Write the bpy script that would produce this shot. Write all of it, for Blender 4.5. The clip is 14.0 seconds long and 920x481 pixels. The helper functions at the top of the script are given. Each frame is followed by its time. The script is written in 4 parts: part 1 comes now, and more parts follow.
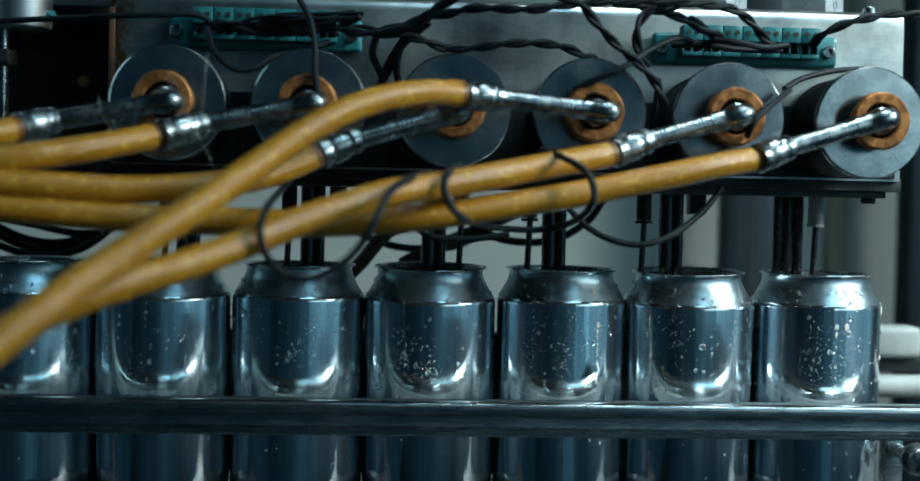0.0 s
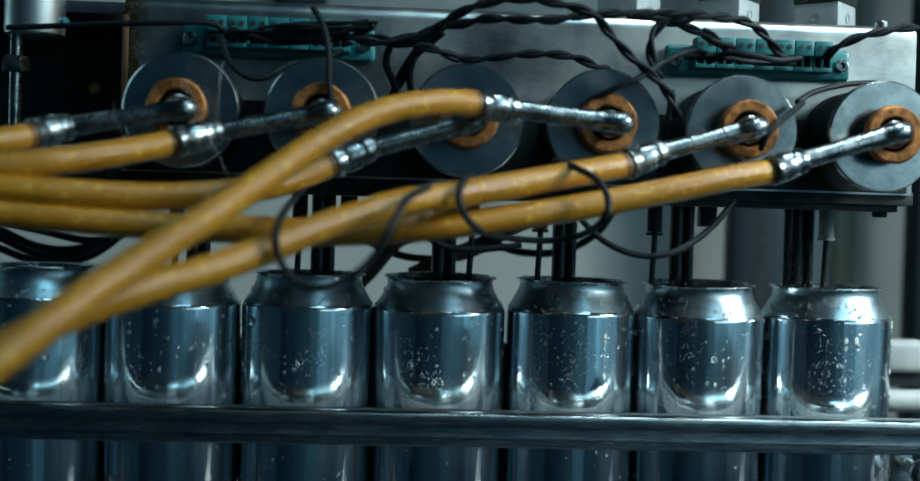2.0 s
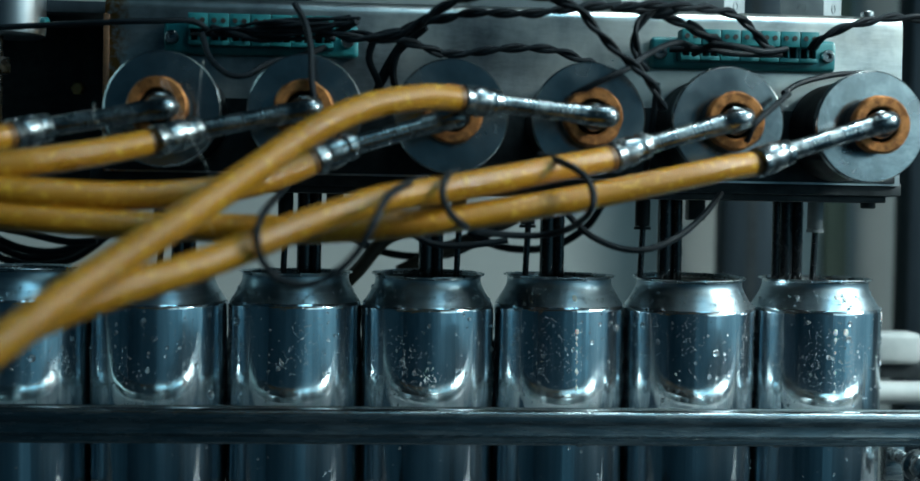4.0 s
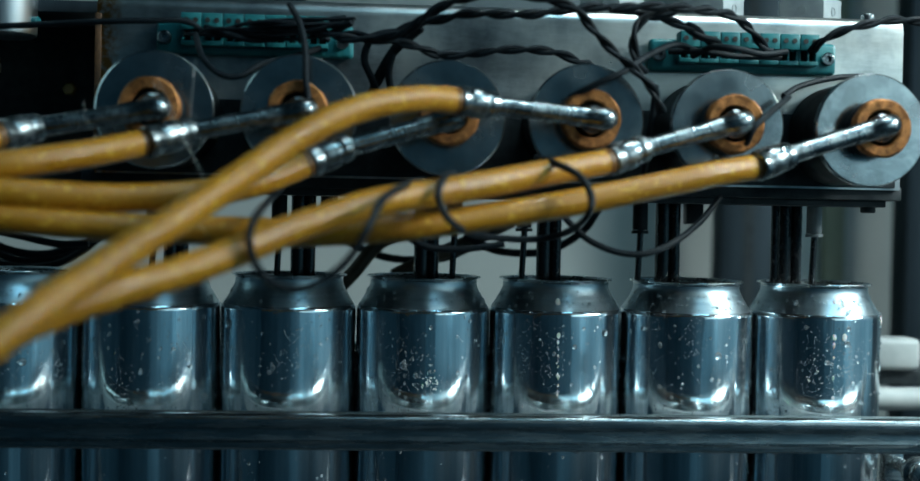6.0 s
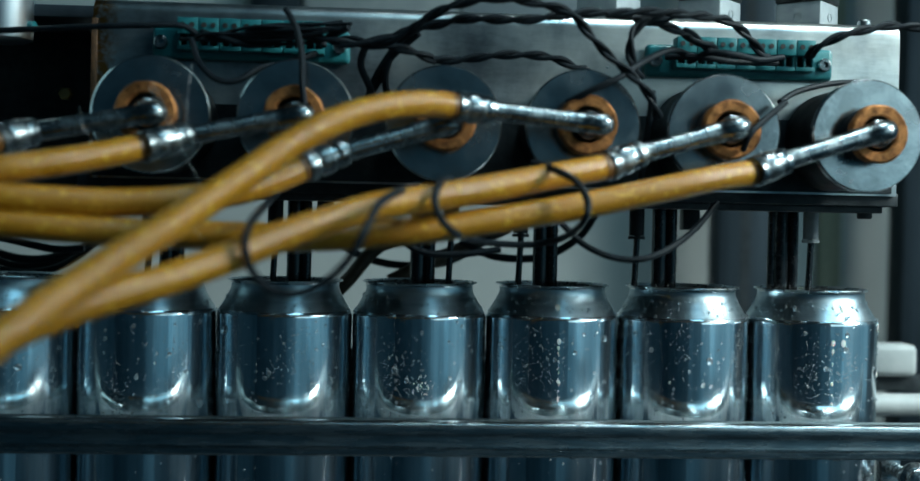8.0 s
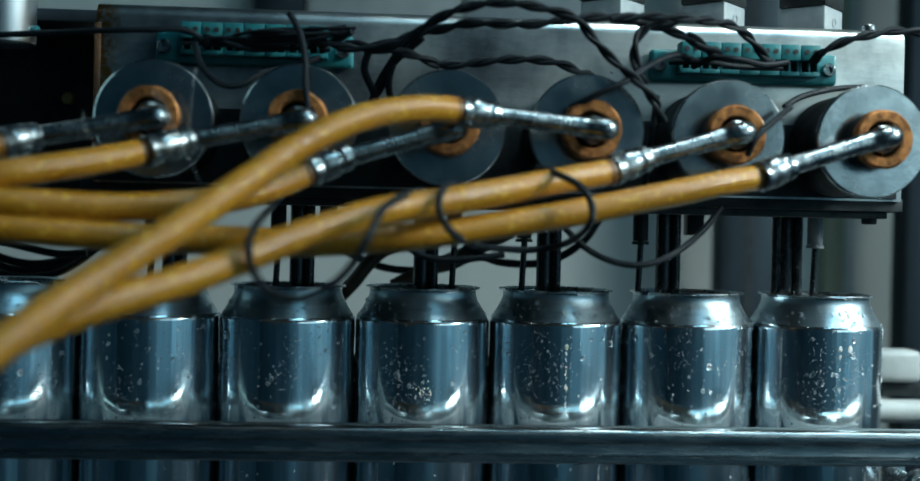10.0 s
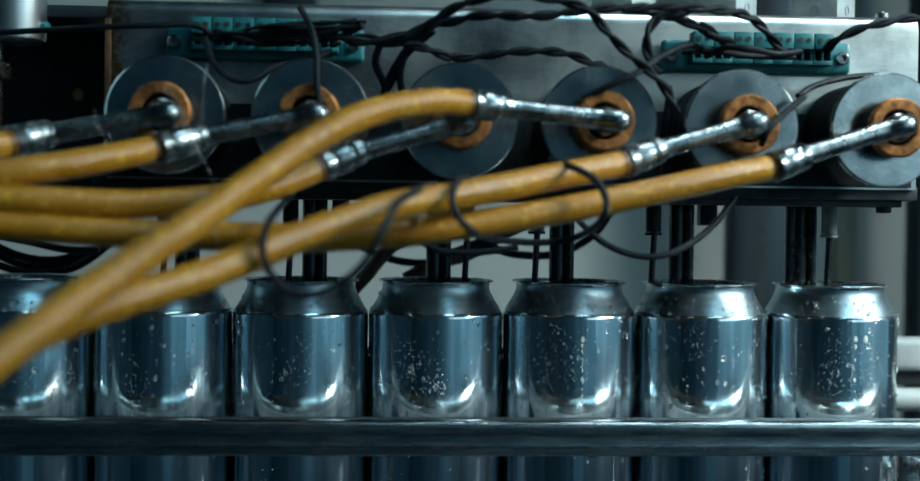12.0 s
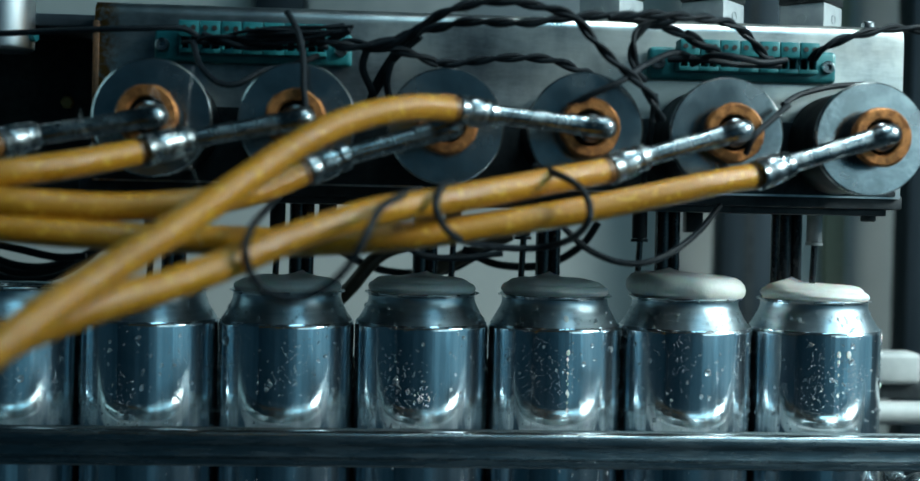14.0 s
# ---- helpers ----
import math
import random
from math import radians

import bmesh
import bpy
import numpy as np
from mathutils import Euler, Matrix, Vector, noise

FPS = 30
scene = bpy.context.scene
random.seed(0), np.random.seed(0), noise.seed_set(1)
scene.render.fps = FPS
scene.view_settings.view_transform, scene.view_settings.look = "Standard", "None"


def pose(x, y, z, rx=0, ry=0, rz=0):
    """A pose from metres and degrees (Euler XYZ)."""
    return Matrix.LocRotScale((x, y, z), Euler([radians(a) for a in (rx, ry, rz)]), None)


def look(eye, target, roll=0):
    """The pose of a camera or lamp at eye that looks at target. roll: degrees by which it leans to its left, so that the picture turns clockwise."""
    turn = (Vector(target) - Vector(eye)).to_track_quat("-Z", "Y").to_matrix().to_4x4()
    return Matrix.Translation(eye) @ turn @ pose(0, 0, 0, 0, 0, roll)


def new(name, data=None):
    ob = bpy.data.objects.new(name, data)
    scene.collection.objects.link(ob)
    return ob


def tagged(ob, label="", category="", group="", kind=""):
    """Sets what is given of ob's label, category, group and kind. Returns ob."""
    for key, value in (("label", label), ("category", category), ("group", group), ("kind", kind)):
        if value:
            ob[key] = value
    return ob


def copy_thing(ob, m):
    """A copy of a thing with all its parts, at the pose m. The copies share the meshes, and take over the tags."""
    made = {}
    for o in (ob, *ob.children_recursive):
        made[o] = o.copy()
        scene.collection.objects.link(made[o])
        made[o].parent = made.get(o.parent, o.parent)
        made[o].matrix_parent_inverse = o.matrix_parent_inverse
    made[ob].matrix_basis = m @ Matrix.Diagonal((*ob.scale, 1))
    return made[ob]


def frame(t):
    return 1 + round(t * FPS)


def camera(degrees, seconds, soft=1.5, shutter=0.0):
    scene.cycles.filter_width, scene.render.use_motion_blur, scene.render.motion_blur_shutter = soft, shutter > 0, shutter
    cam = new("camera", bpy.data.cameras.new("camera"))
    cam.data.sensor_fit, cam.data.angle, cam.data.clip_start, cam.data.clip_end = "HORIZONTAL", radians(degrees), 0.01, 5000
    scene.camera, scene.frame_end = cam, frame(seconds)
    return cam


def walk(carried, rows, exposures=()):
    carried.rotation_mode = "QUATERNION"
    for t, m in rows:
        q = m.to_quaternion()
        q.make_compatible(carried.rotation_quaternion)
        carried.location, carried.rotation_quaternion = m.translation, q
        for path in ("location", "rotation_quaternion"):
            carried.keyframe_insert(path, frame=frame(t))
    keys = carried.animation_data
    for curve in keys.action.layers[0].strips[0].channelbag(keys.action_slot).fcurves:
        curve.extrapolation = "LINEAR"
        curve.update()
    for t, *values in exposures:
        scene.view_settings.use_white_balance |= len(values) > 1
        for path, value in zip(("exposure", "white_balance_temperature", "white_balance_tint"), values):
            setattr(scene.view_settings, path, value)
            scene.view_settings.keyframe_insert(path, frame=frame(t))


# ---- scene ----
cam = camera(41.0, 14.0)

# the camera and its walk
PATH = [
    (0, (-0.0241, -0.6282, 0.1505), (0.0990, 1.3674, 0.0982), 1.21),
    (0.5, (-0.0236, -0.6258, 0.1498), (0.1009, 1.3696, 0.0960), 1.32),
    (1, (-0.0246, -0.6257, 0.1493), (0.0988, 1.3699, 0.1010), 1.63),
    (1.5, (-0.0269, -0.6261, 0.1490), (0.0970, 1.3696, 0.1096), 1.71),
    (2, (-0.0292, -0.6272, 0.1497), (0.0928, 1.3688, 0.1162), 1.70),
    (2.5, (-0.0308, -0.6275, 0.1491), (0.0990, 1.3681, 0.1218), 1.38),
    (3, (-0.0290, -0.6271, 0.1484), (0.1043, 1.3682, 0.1168), 1.08),
    (5.5, (-0.0231, -0.6175, 0.1484), (0.1073, 1.3779, 0.1129), 0.93),
    (6, (-0.0251, -0.6168, 0.1483), (0.1141, 1.3781, 0.1195), 1.15),
    (6.5, (-0.0260, -0.6166, 0.1480), (0.1164, 1.3782, 0.1238), 1.15),
    (7, (-0.0263, -0.6159, 0.1480), (0.1215, 1.3785, 0.1254), 1.16),
    (7.5, (-0.0249, -0.6162, 0.1479), (0.1210, 1.3784, 0.1270), 1.18),
    (10, (-0.0257, -0.6144, 0.1478), (0.1160, 1.3806, 0.1376), 1.28),
    (10.5, (-0.0269, -0.6142, 0.1491), (0.1091, 1.3811, 0.1327), 1.17),
    (11, (-0.0273, -0.6133, 0.1496), (0.0989, 1.3826, 0.1273), 0.94),
    (11.5, (-0.0286, -0.6126, 0.1498), (0.0953, 1.3834, 0.1264), 0.77),
    (12, (-0.0272, -0.6129, 0.1495), (0.0994, 1.3828, 0.1215), 0.73),
    (12.5, (-0.0259, -0.6139, 0.1490), (0.1063, 1.3816, 0.1246), 0.80),
    (13, (-0.0258, -0.6143, 0.1505), (0.1144, 1.3807, 0.1268), 0.86),
    (13.5, (-0.0255, -0.6147, 0.1495), (0.1199, 1.3800, 0.1376), 1.06),
    (14, (-0.0236, -0.6148, 0.1540), (0.1130, 1.3804, 0.1305), 1.23),
]
walk(cam, [(t, look(eye, target, roll)) for t, eye, target, roll in PATH],
     exposures=((0, 0.15, 6230, 8), (7.5, 0.15, 6230, 8), (11.5, 0.16, 6230, 8), (12.6, 0.19, 6230, 8), (13.3, 0.25, 6230, 8), (14, 0.27, 6230, 8)))

cam.data.dof.use_dof = True
cam.data.dof.focus_distance = 0.60
cam.data.dof.aperture_fstop = 5.0

# ---- light ----
world = bpy.data.worlds.new("dim_hall")
world.use_nodes = True
world.node_tree.nodes["Background"].inputs[0].default_value = (0.06, 0.15, 0.19, 1)
world.node_tree.nodes["Background"].inputs[1].default_value = 0.03
scene.world = world


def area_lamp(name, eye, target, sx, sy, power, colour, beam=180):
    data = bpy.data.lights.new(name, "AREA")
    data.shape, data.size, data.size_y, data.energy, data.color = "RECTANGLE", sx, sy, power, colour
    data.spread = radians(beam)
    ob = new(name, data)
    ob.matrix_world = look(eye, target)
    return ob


area_lamp("work_lamp", (1.22, -0.52, 0.80), (0.34, -0.05, 0.16), 0.42, 0.36, 1.9, (0.88, 1.0, 0.96), 46)
area_lamp("tube_lamp", (0.42, -0.20, 1.02), (0.40, -0.05, 0.14), 0.50, 0.10, 0.75, (0.84, 1.0, 0.98), 55)
# broad blue fill added overhead, no opening is known there; lights necks and hoses
area_lamp("fill_overhead", (1.12, -1.00, 1.85), (1.08, -0.80, 0.0), 2.1, 0.75, 14.5, (0.36, 0.73, 0.90))
# unseen fills added at the right, for what panel and cans reflect
area_lamp("fill_front", (1.40, -1.60, 0.70), (0.1, -0.05, 0.25), 1.4, 0.85, 4.3, (0.60, 0.86, 0.90))
area_lamp("fill_east", (1.70, -0.70, 0.50), (0.0, -0.05, 0.35), 2.0, 1.36, 2.2, (0.32, 0.71, 0.90))
# unseen fill added beside the back panel to brighten it
area_lamp("fill_backdrop", (-0.90, 0.22, 0.45), (0.15, 0.43, 0.28), 0.35, 0.9, 1.0, (0.50, 0.85, 0.90))
# two low fills added out of view to put blue into the cans
area_lamp("fill_low_right", (1.75, -2.4, 0.06), (1.75, 0.0, 0.06), 1.6, 0.8, 0.75, (0.26, 0.66, 0.88))
area_lamp("fill_low_far", (0.62, -2.45, -0.12), (0.62, 0.0, -0.12), 0.8, 0.9, 0.10, (0.24, 0.64, 0.88))

# ---- materials ----


class Nodes:
    """A small builder for node materials."""

    def __init__(self, name):
        self.mat = bpy.data.materials.new(name)
        self.mat.use_nodes = True
        self.tree = self.mat.node_tree
        self.bsdf = self.tree.nodes["Principled BSDF"]

    def add(self, kind, **values):
        node = self.tree.nodes.new(kind)
        for key, value in values.items():
            node.inputs[key.replace("_", " ")].default_value = value
        return node

    def link(self, a, b):
        self.tree.links.new(a, b)

    def put(self, **values):
        for key, value in values.items():
            self.bsdf.inputs[key.replace("_", " ")].default_value = value
        return self

    def coords(self, scale=(1, 1, 1), kind="Object"):
        tex = self.add("ShaderNodeTexCoord")
        mapping = self.add("ShaderNodeMapping", Scale=scale)
        self.link(tex.outputs[kind], mapping.inputs["Vector"])
        return mapping.outputs["Vector"]

    def noise(self, scale, detail=4.0, stretch=(1, 1, 1), rough=0.55, kind="Object"):
        n = self.add("ShaderNodeTexNoise", Scale=scale, Detail=detail, Roughness=rough)
        self.link(self.coords(stretch, kind), n.inputs["Vector"])
        return n.outputs["Fac"]

    def ramp(self, fac, stops):
        r = self.add("ShaderNodeValToRGB")
        el = r.color_ramp.elements
        while len(el) < len(stops):
            el.new(0.5)
        for e, (p, c) in zip(el, stops):
            e.position, e.color = p, (*c, 1) if len(c) == 3 else (c[0], c[0], c[0], 1)
        self.link(fac, r.inputs["Fac"])
        return r.outputs["Color"]

    def colour(self, fac, stops):
        self.link(self.ramp(fac, stops), self.bsdf.inputs["Base Color"])
        return self

    def rough(self, fac, low, high, a=0.3, b=0.7):
        self.link(self.ramp(fac, [(a, (low,)), (b, (high,))]), self.bsdf.inputs["Roughness"])
        return self

    def bump(self, fac, strength, distance):
        b = self.add("ShaderNodeBump", Strength=strength, Distance=distance)
        self.link(fac, b.inputs["Height"])
        self.link(b.outputs["Normal"], self.bsdf.inputs["Normal"])
        return self


def can_metal():
    """Bare drawn aluminium: a crisp reflection under a hazy wet one, with vertical drawing marks."""
    m = Nodes("drawn_aluminium").put(Metallic=1.0, Anisotropic=0.45)
    streak = m.noise(150, 6, (1, 1, 0.015))
    tone = m.ramp(streak, [(0.40, (0.58, 0.68, 0.73)), (0.60, (0.90, 0.95, 0.98))])
    m.link(tone, m.bsdf.inputs["Base Color"])
    m.rough(m.noise(60, 6, (1, 1, 0.10)), 0.05, 0.15, 0.4, 0.6)
    m.bump(m.noise(110, 5, (1, 1, 0.012)), 0.36, 0.0008)
    haze = m.add("ShaderNodeBsdfPrincipled", Metallic=1.0, Roughness=0.40)
    m.link(tone, haze.inputs["Base Color"])
    mix = m.add("ShaderNodeMixShader")
    m.link(m.ramp(m.noise(28, 5, (1, 1, 0.25)), [(0.38, (0.02,)), (0.62, (0.12,))]), mix.inputs["Fac"])
    m.link(m.bsdf.outputs["BSDF"], mix.inputs[1])
    m.link(haze.outputs["BSDF"], mix.inputs[2])
    m.link(mix.outputs["Shader"], m.tree.nodes["Material Output"].inputs["Surface"])
    return m.mat


def metal(name, dark, light, low, high, scale=120, stretch=(1, 1, 1), bump=0.05, metallic=1.0):
    m = Nodes(name).put(Metallic=metallic)
    n = m.noise(scale, 6, stretch)
    m.colour(n, [(0.37, dark), (0.63, light)])
    m.rough(m.noise(scale * 0.35, 5, stretch), low, high, 0.38, 0.62)
    m.bump(m.noise(scale * 4, 3, stretch), bump, 0.0003)
    return m.mat


def plain(name, dark, light, low, high, scale=150, bump=0.1):
    m = Nodes(name)
    m.colour(m.noise(scale, 5), [(0.3, dark), (0.7, light)])
    m.rough(m.noise(scale * 0.4, 4), low, high)
    m.bump(m.noise(scale * 5, 3), bump, 0.0003)
    return m.mat


def brushed_panel():
    """Brushed stainless sheet with cloudy smears."""
    m = Nodes("brushed_stainless").put(Metallic=1.0)
    smear = m.noise(17, 6, (1, 1, 0.5))
    steel = m.ramp(smear, [(0.40, (0.24, 0.265, 0.28)), (0.50, (0.50, 0.52, 0.52)), (0.60, (0.80, 0.80, 0.76))])
    grain = m.add("ShaderNodeMix", Factor=0.22)
    grain.data_type, grain.blend_type = "RGBA", "OVERLAY"
    m.link(steel, grain.inputs["A"])
    m.link(m.ramp(m.noise(420, 5, (0.35, 1, 1)), [(0.36, (0.25,)), (0.64, (0.80,))]), grain.inputs["B"])
    # orange reflection of the hoses at the sheet's cut end, painted in
    axes = m.add("ShaderNodeSeparateXYZ")
    m.link(m.coords(), axes.inputs["Vector"])
    reach = m.add("ShaderNodeMapRange", From_Min=-0.191, From_Max=-0.166, To_Min=0.82, To_Max=0.0)
    m.link(axes.outputs["X"], reach.inputs["Value"])
    bite = m.add("ShaderNodeMath")
    bite.operation = "MULTIPLY"
    m.link(reach.outputs["Result"], bite.inputs[0])
    m.link(m.noise(260, 6), bite.inputs[1])
    edge_tint = m.add("ShaderNodeMix")
    edge_tint.data_type = "RGBA"
    m.link(m.ramp(bite.outputs[0], [(0.20, (0.0,)), (0.36, (1.0,))]), edge_tint.inputs["Factor"])
    m.link(grain.outputs["Result"], edge_tint.inputs["A"])
    edge_tint.inputs["B"].default_value = (0.38, 0.17, 0.05, 1)
    m.link(edge_tint.outputs["Result"], m.bsdf.inputs["Base Color"])
    m.rough(m.noise(35, 6, (0.5, 1, 1)), 0.26, 0.40)
    m.bump(m.noise(900, 3, (0.05, 1, 1)), 0.3, 0.0002)
    return m.mat


def hose_plastic():
    """Amber braided hose: a crossing thread pattern under a glossy skin."""
    m = Nodes("amber_braided_plastic").put(Coat_Weight=0.6, Coat_Roughness=0.10, Specular_IOR_Level=0.35)
    uv = m.add("ShaderNodeTexCoord").outputs["UV"]
    waves = []
    for turn in (1, -1):
        mp = m.add("ShaderNodeMapping", Rotation=(0, 0, turn * 0.7), Scale=(1, 1, 1))
        m.link(uv, mp.inputs["Vector"])
        w = m.add("ShaderNodeTexWave", Scale=2.3, Distortion=0.5, Detail=1.0)
        m.link(mp.outputs["Vector"], w.inputs["Vector"])
        waves.append(w.outputs["Fac"])
    top = m.add("ShaderNodeMath")
    top.operation = "MAXIMUM"
    m.link(waves[0], top.inputs[0]), m.link(waves[1], top.inputs[1])
    # threads, plus pale flecks that paint the hose's glints into its colour
    thread_glint = m.add("ShaderNodeMath")
    thread_glint.operation = "MAXIMUM"
    m.link(m.ramp(top.outputs[0], [(0.70, (0.0,)), (0.99, (0.22,))]), thread_glint.inputs[0])
    m.link(m.ramp(m.noise(330, 3), [(0.57, (0.0,)), (0.65, (0.55,))]), thread_glint.inputs[1])
    mix = m.add("ShaderNodeMix")
    mix.data_type = "RGBA"
    m.link(thread_glint.outputs[0], mix.inputs["Factor"])
    m.link(m.ramp(m.noise(30, 4), [(0.3, (0.31, 0.112, 0.0004)), (0.7, (0.45, 0.175, 0.001))]), mix.inputs["A"])
    mix.inputs["B"].default_value = (0.80, 0.49, 0.05, 1)
    m.link(mix.outputs["Result"], m.bsdf.inputs["Base Color"])
    m.rough(m.noise(60, 4), 0.26, 0.44)
    weave = m.add("ShaderNodeMath")
    weave.operation = "ADD"
    m.link(top.outputs[0], weave.inputs[0]), m.link(m.noise(420, 4), weave.inputs[1])
    m.bump(weave.outputs[0], 0.32, 0.0006)
    m.link(m.bsdf.inputs["Normal"].links[0].from_socket, m.bsdf.inputs["Coat Normal"])
    return m.mat


def water(name="glint_water", clear=1.0):
    m = Nodes(name).put(Transmission_Weight=clear, Roughness=0.02, IOR=1.45)
    m.bsdf.inputs["Base Color"].default_value = (0.95, 0.97, 0.98, 1)
    return m.mat


def foam_material():
    m = Nodes("beer_foam").put(Subsurface_Weight=0.25, Subsurface_Scale=0.004)
    m.colour(m.noise(260, 5), [(0.3, (0.68, 0.67, 0.63)), (0.7, (0.78, 0.77, 0.73))])
    m.rough(m.noise(90, 3), 0.35, 0.6)
    v = m.add("ShaderNodeTexVoronoi", Scale=1400.0)
    m.link(m.coords(), v.inputs["Vector"])
    m.bump(v.outputs["Distance"], 0.25, 0.0003)
    return m.mat


CAN = can_metal()
NECK = metal("spun_aluminium_neck", (0.40, 0.51, 0.57), (0.56, 0.67, 0.72), 0.28, 0.38, 60, (1, 1, 6), 0.10)
RIM = metal("rim_aluminium", (0.45, 0.52, 0.56), (0.72, 0.78, 0.8), 0.18, 0.35)
INSIDE = plain("dark_grey_inside", (0.05, 0.055, 0.055), (0.10, 0.105, 0.10), 0.35, 0.6)
RAIL = metal("scratched_steel_rail", (0.28, 0.31, 0.32), (0.43, 0.465, 0.48), 0.22, 0.31, 900, (0.10, 1, 1), 0.10)
BARREL = metal("satin_chrome", (0.82, 0.84, 0.86), (0.92, 0.94, 0.95), 0.28, 0.38, 60, (1, 1, 0.2), 0.05)
PANEL = brushed_panel()
DISC = metal("turned_steel", (0.40, 0.43, 0.44), (0.56, 0.59, 0.60), 0.19, 0.30, 110, (1, 1, 1), 0.16)
COIL = metal("dark_steel_shell", (0.022, 0.025, 0.028), (0.05, 0.054, 0.058), 0.32, 0.55, 70)
COPPER = metal("worn_copper", (0.20, 0.075, 0.022), (0.52, 0.21, 0.065), 0.36, 0.62, 300, (1, 1, 1), 0.25, 0.65)
# brown that paints the hoses' reflection along the housing's edge
EDGE_REFLECTION = plain("hose_reflection_brown", (0.06, 0.03, 0.014), (0.20, 0.09, 0.035), 0.5, 0.75, 400, 0.3)
CHROME = metal("chromed_brass", (0.16, 0.18, 0.19), (0.42, 0.45, 0.46), 0.20, 0.34, 300, (1, 1, 1), 0.3)
BLACK = plain("black_plastic", (0.014, 0.016, 0.017), (0.030, 0.032, 0.034), 0.30, 0.55)
BLACKPAINT = plain("black_painted_steel", (0.016, 0.020, 0.022), (0.040, 0.046, 0.050), 0.40, 0.65)
NOZZLE = plain("glossy_black_tube", (0.006, 0.007, 0.008), (0.018, 0.019, 0.021), 0.06, 0.22, 220, 0.06)
SLEEVE = plain("grey_plastic_sleeve", (0.16, 0.18, 0.19), (0.24, 0.26, 0.27), 0.35, 0.55)
WIRE = plain("black_wire_sheath", (0.005, 0.008, 0.011), (0.009, 0.014, 0.019), 0.50, 0.70)
for dull in (WIRE, BLACKPAINT, BLACK):
    dull.node_tree.nodes["Principled BSDF"].inputs["Specular IOR Level"].default_value = 0.22
TEAL = plain("teal_plastic", (0.016, 0.14, 0.155), (0.028, 0.20, 0.21), 0.32, 0.5)
HOLE_SHADE = plain("terminal_hole_shade", (0.012, 0.010, 0.010), (0.035, 0.022, 0.018), 0.5, 0.7)
HOSE = hose_plastic()
DARK_END = plain("dark_amber_tip", (0.10, 0.038, 0.004), (0.18, 0.07, 0.010), 0.3, 0.5)
BROWN = plain("brown_hose_skin", (0.045, 0.032, 0.018), (0.075, 0.052, 0.030), 0.45, 0.6)
GREYBOX = plain("light_grey_plastic", (0.25, 0.275, 0.29), (0.33, 0.355, 0.365), 0.4, 0.6)
WALL = plain("grey_painted_panel", (0.38, 0.39, 0.375), (0.46, 0.47, 0.45), 0.55, 0.75, 9, 0.05)
POST = metal("dull_anodised_post", (0.016, 0.025, 0.032), (0.034, 0.047, 0.058), 0.4, 0.6, 60, (1, 1, 0.1), 0.05, 0.6)
# for the added strip that brightens the cans' reflections
BOUNCE_STRIP = plain("pale_bounce_strip", (0.60, 0.62, 0.62), (0.74, 0.75, 0.74), 0.3, 0.5, 60)
WHITE = plain("white_plastic", (0.30, 0.32, 0.32), (0.42, 0.43, 0.42), 0.4, 0.6, 60)
MIRROR_EDGE = metal("polished_steel_edge", (0.80, 0.80, 0.77), (0.92, 0.92, 0.88), 0.16, 0.28, 120, (0.1, 1, 1), 0.1)
SCRATCH = plain("pale_scratch", (0.55, 0.57, 0.55), (0.72, 0.73, 0.70), 0.2, 0.35)
BELT = plain("grey_belt", (0.05, 0.055, 0.06), (0.09, 0.095, 0.10), 0.5, 0.7, 200)
# unseen floor and walls, toned to set what the cans reflect
FLOOR = plain("concrete_floor", (0.045, 0.055, 0.062), (0.08, 0.095, 0.105), 0.4, 0.6, 6)
HALL = plain("unseen_wall_blue", (0.10, 0.182, 0.232), (0.145, 0.25, 0.31), 0.6, 0.8, 3)
BRASS = metal("tarnished_brass", (0.30, 0.17, 0.05), (0.55, 0.36, 0.14), 0.25, 0.5)
# beads stay partly opaque white, which paints in their bright glints
WATER = water("glint_water", 0.90)
MIST = water("glint_mist", 0.55)
FOAM = foam_material()

# ---- building helpers; lengths below are in millimetres ----
MM = 0.001


def part(name, bm, material, parent=None, label="", smooth=True):
    me = bpy.data.meshes.new(name)
    bmesh.ops.recalc_face_normals(bm, faces=bm.faces)
    if smooth:
        for f in bm.faces:
            f.smooth = True
        for e in bm.edges:
            if len(e.link_faces) == 2 and e.calc_face_angle(0) > 0.6:
                e.smooth = False
    bm.to_mesh(me)
    bm.free()
    me.materials.append(material)
    ob = new(name, me)
    ob.parent = parent
    if label:
        ob["label"] = label
    return ob


def thing(name, x, y, z, label, category, group="", kind=""):
    ob = new(name)
    ob.empty_display_size = 0.01
    ob.matrix_basis = pose(x * MM, y * MM, z * MM)
    return tagged(ob, label, category, group, kind)


def block(bm, x0, x1, y0, y1, z0, z1, bevel=0.4, turn=None, segments=2):
    m = Matrix.LocRotScale(Vector(((x0 + x1) / 2, (y0 + y1) / 2, (z0 + z1) / 2)) * MM, turn, Vector((x1 - x0, y1 - y0, z1 - z0)) * MM)
    made = bmesh.ops.create_cube(bm, size=1.0, matrix=m)
    if bevel:
        edges = list({e for v in made["verts"] for e in v.link_edges})
        bmesh.ops.bevel(bm, geom=edges, offset=bevel * MM, segments=segments, profile=0.5, affect="EDGES")
    return bm


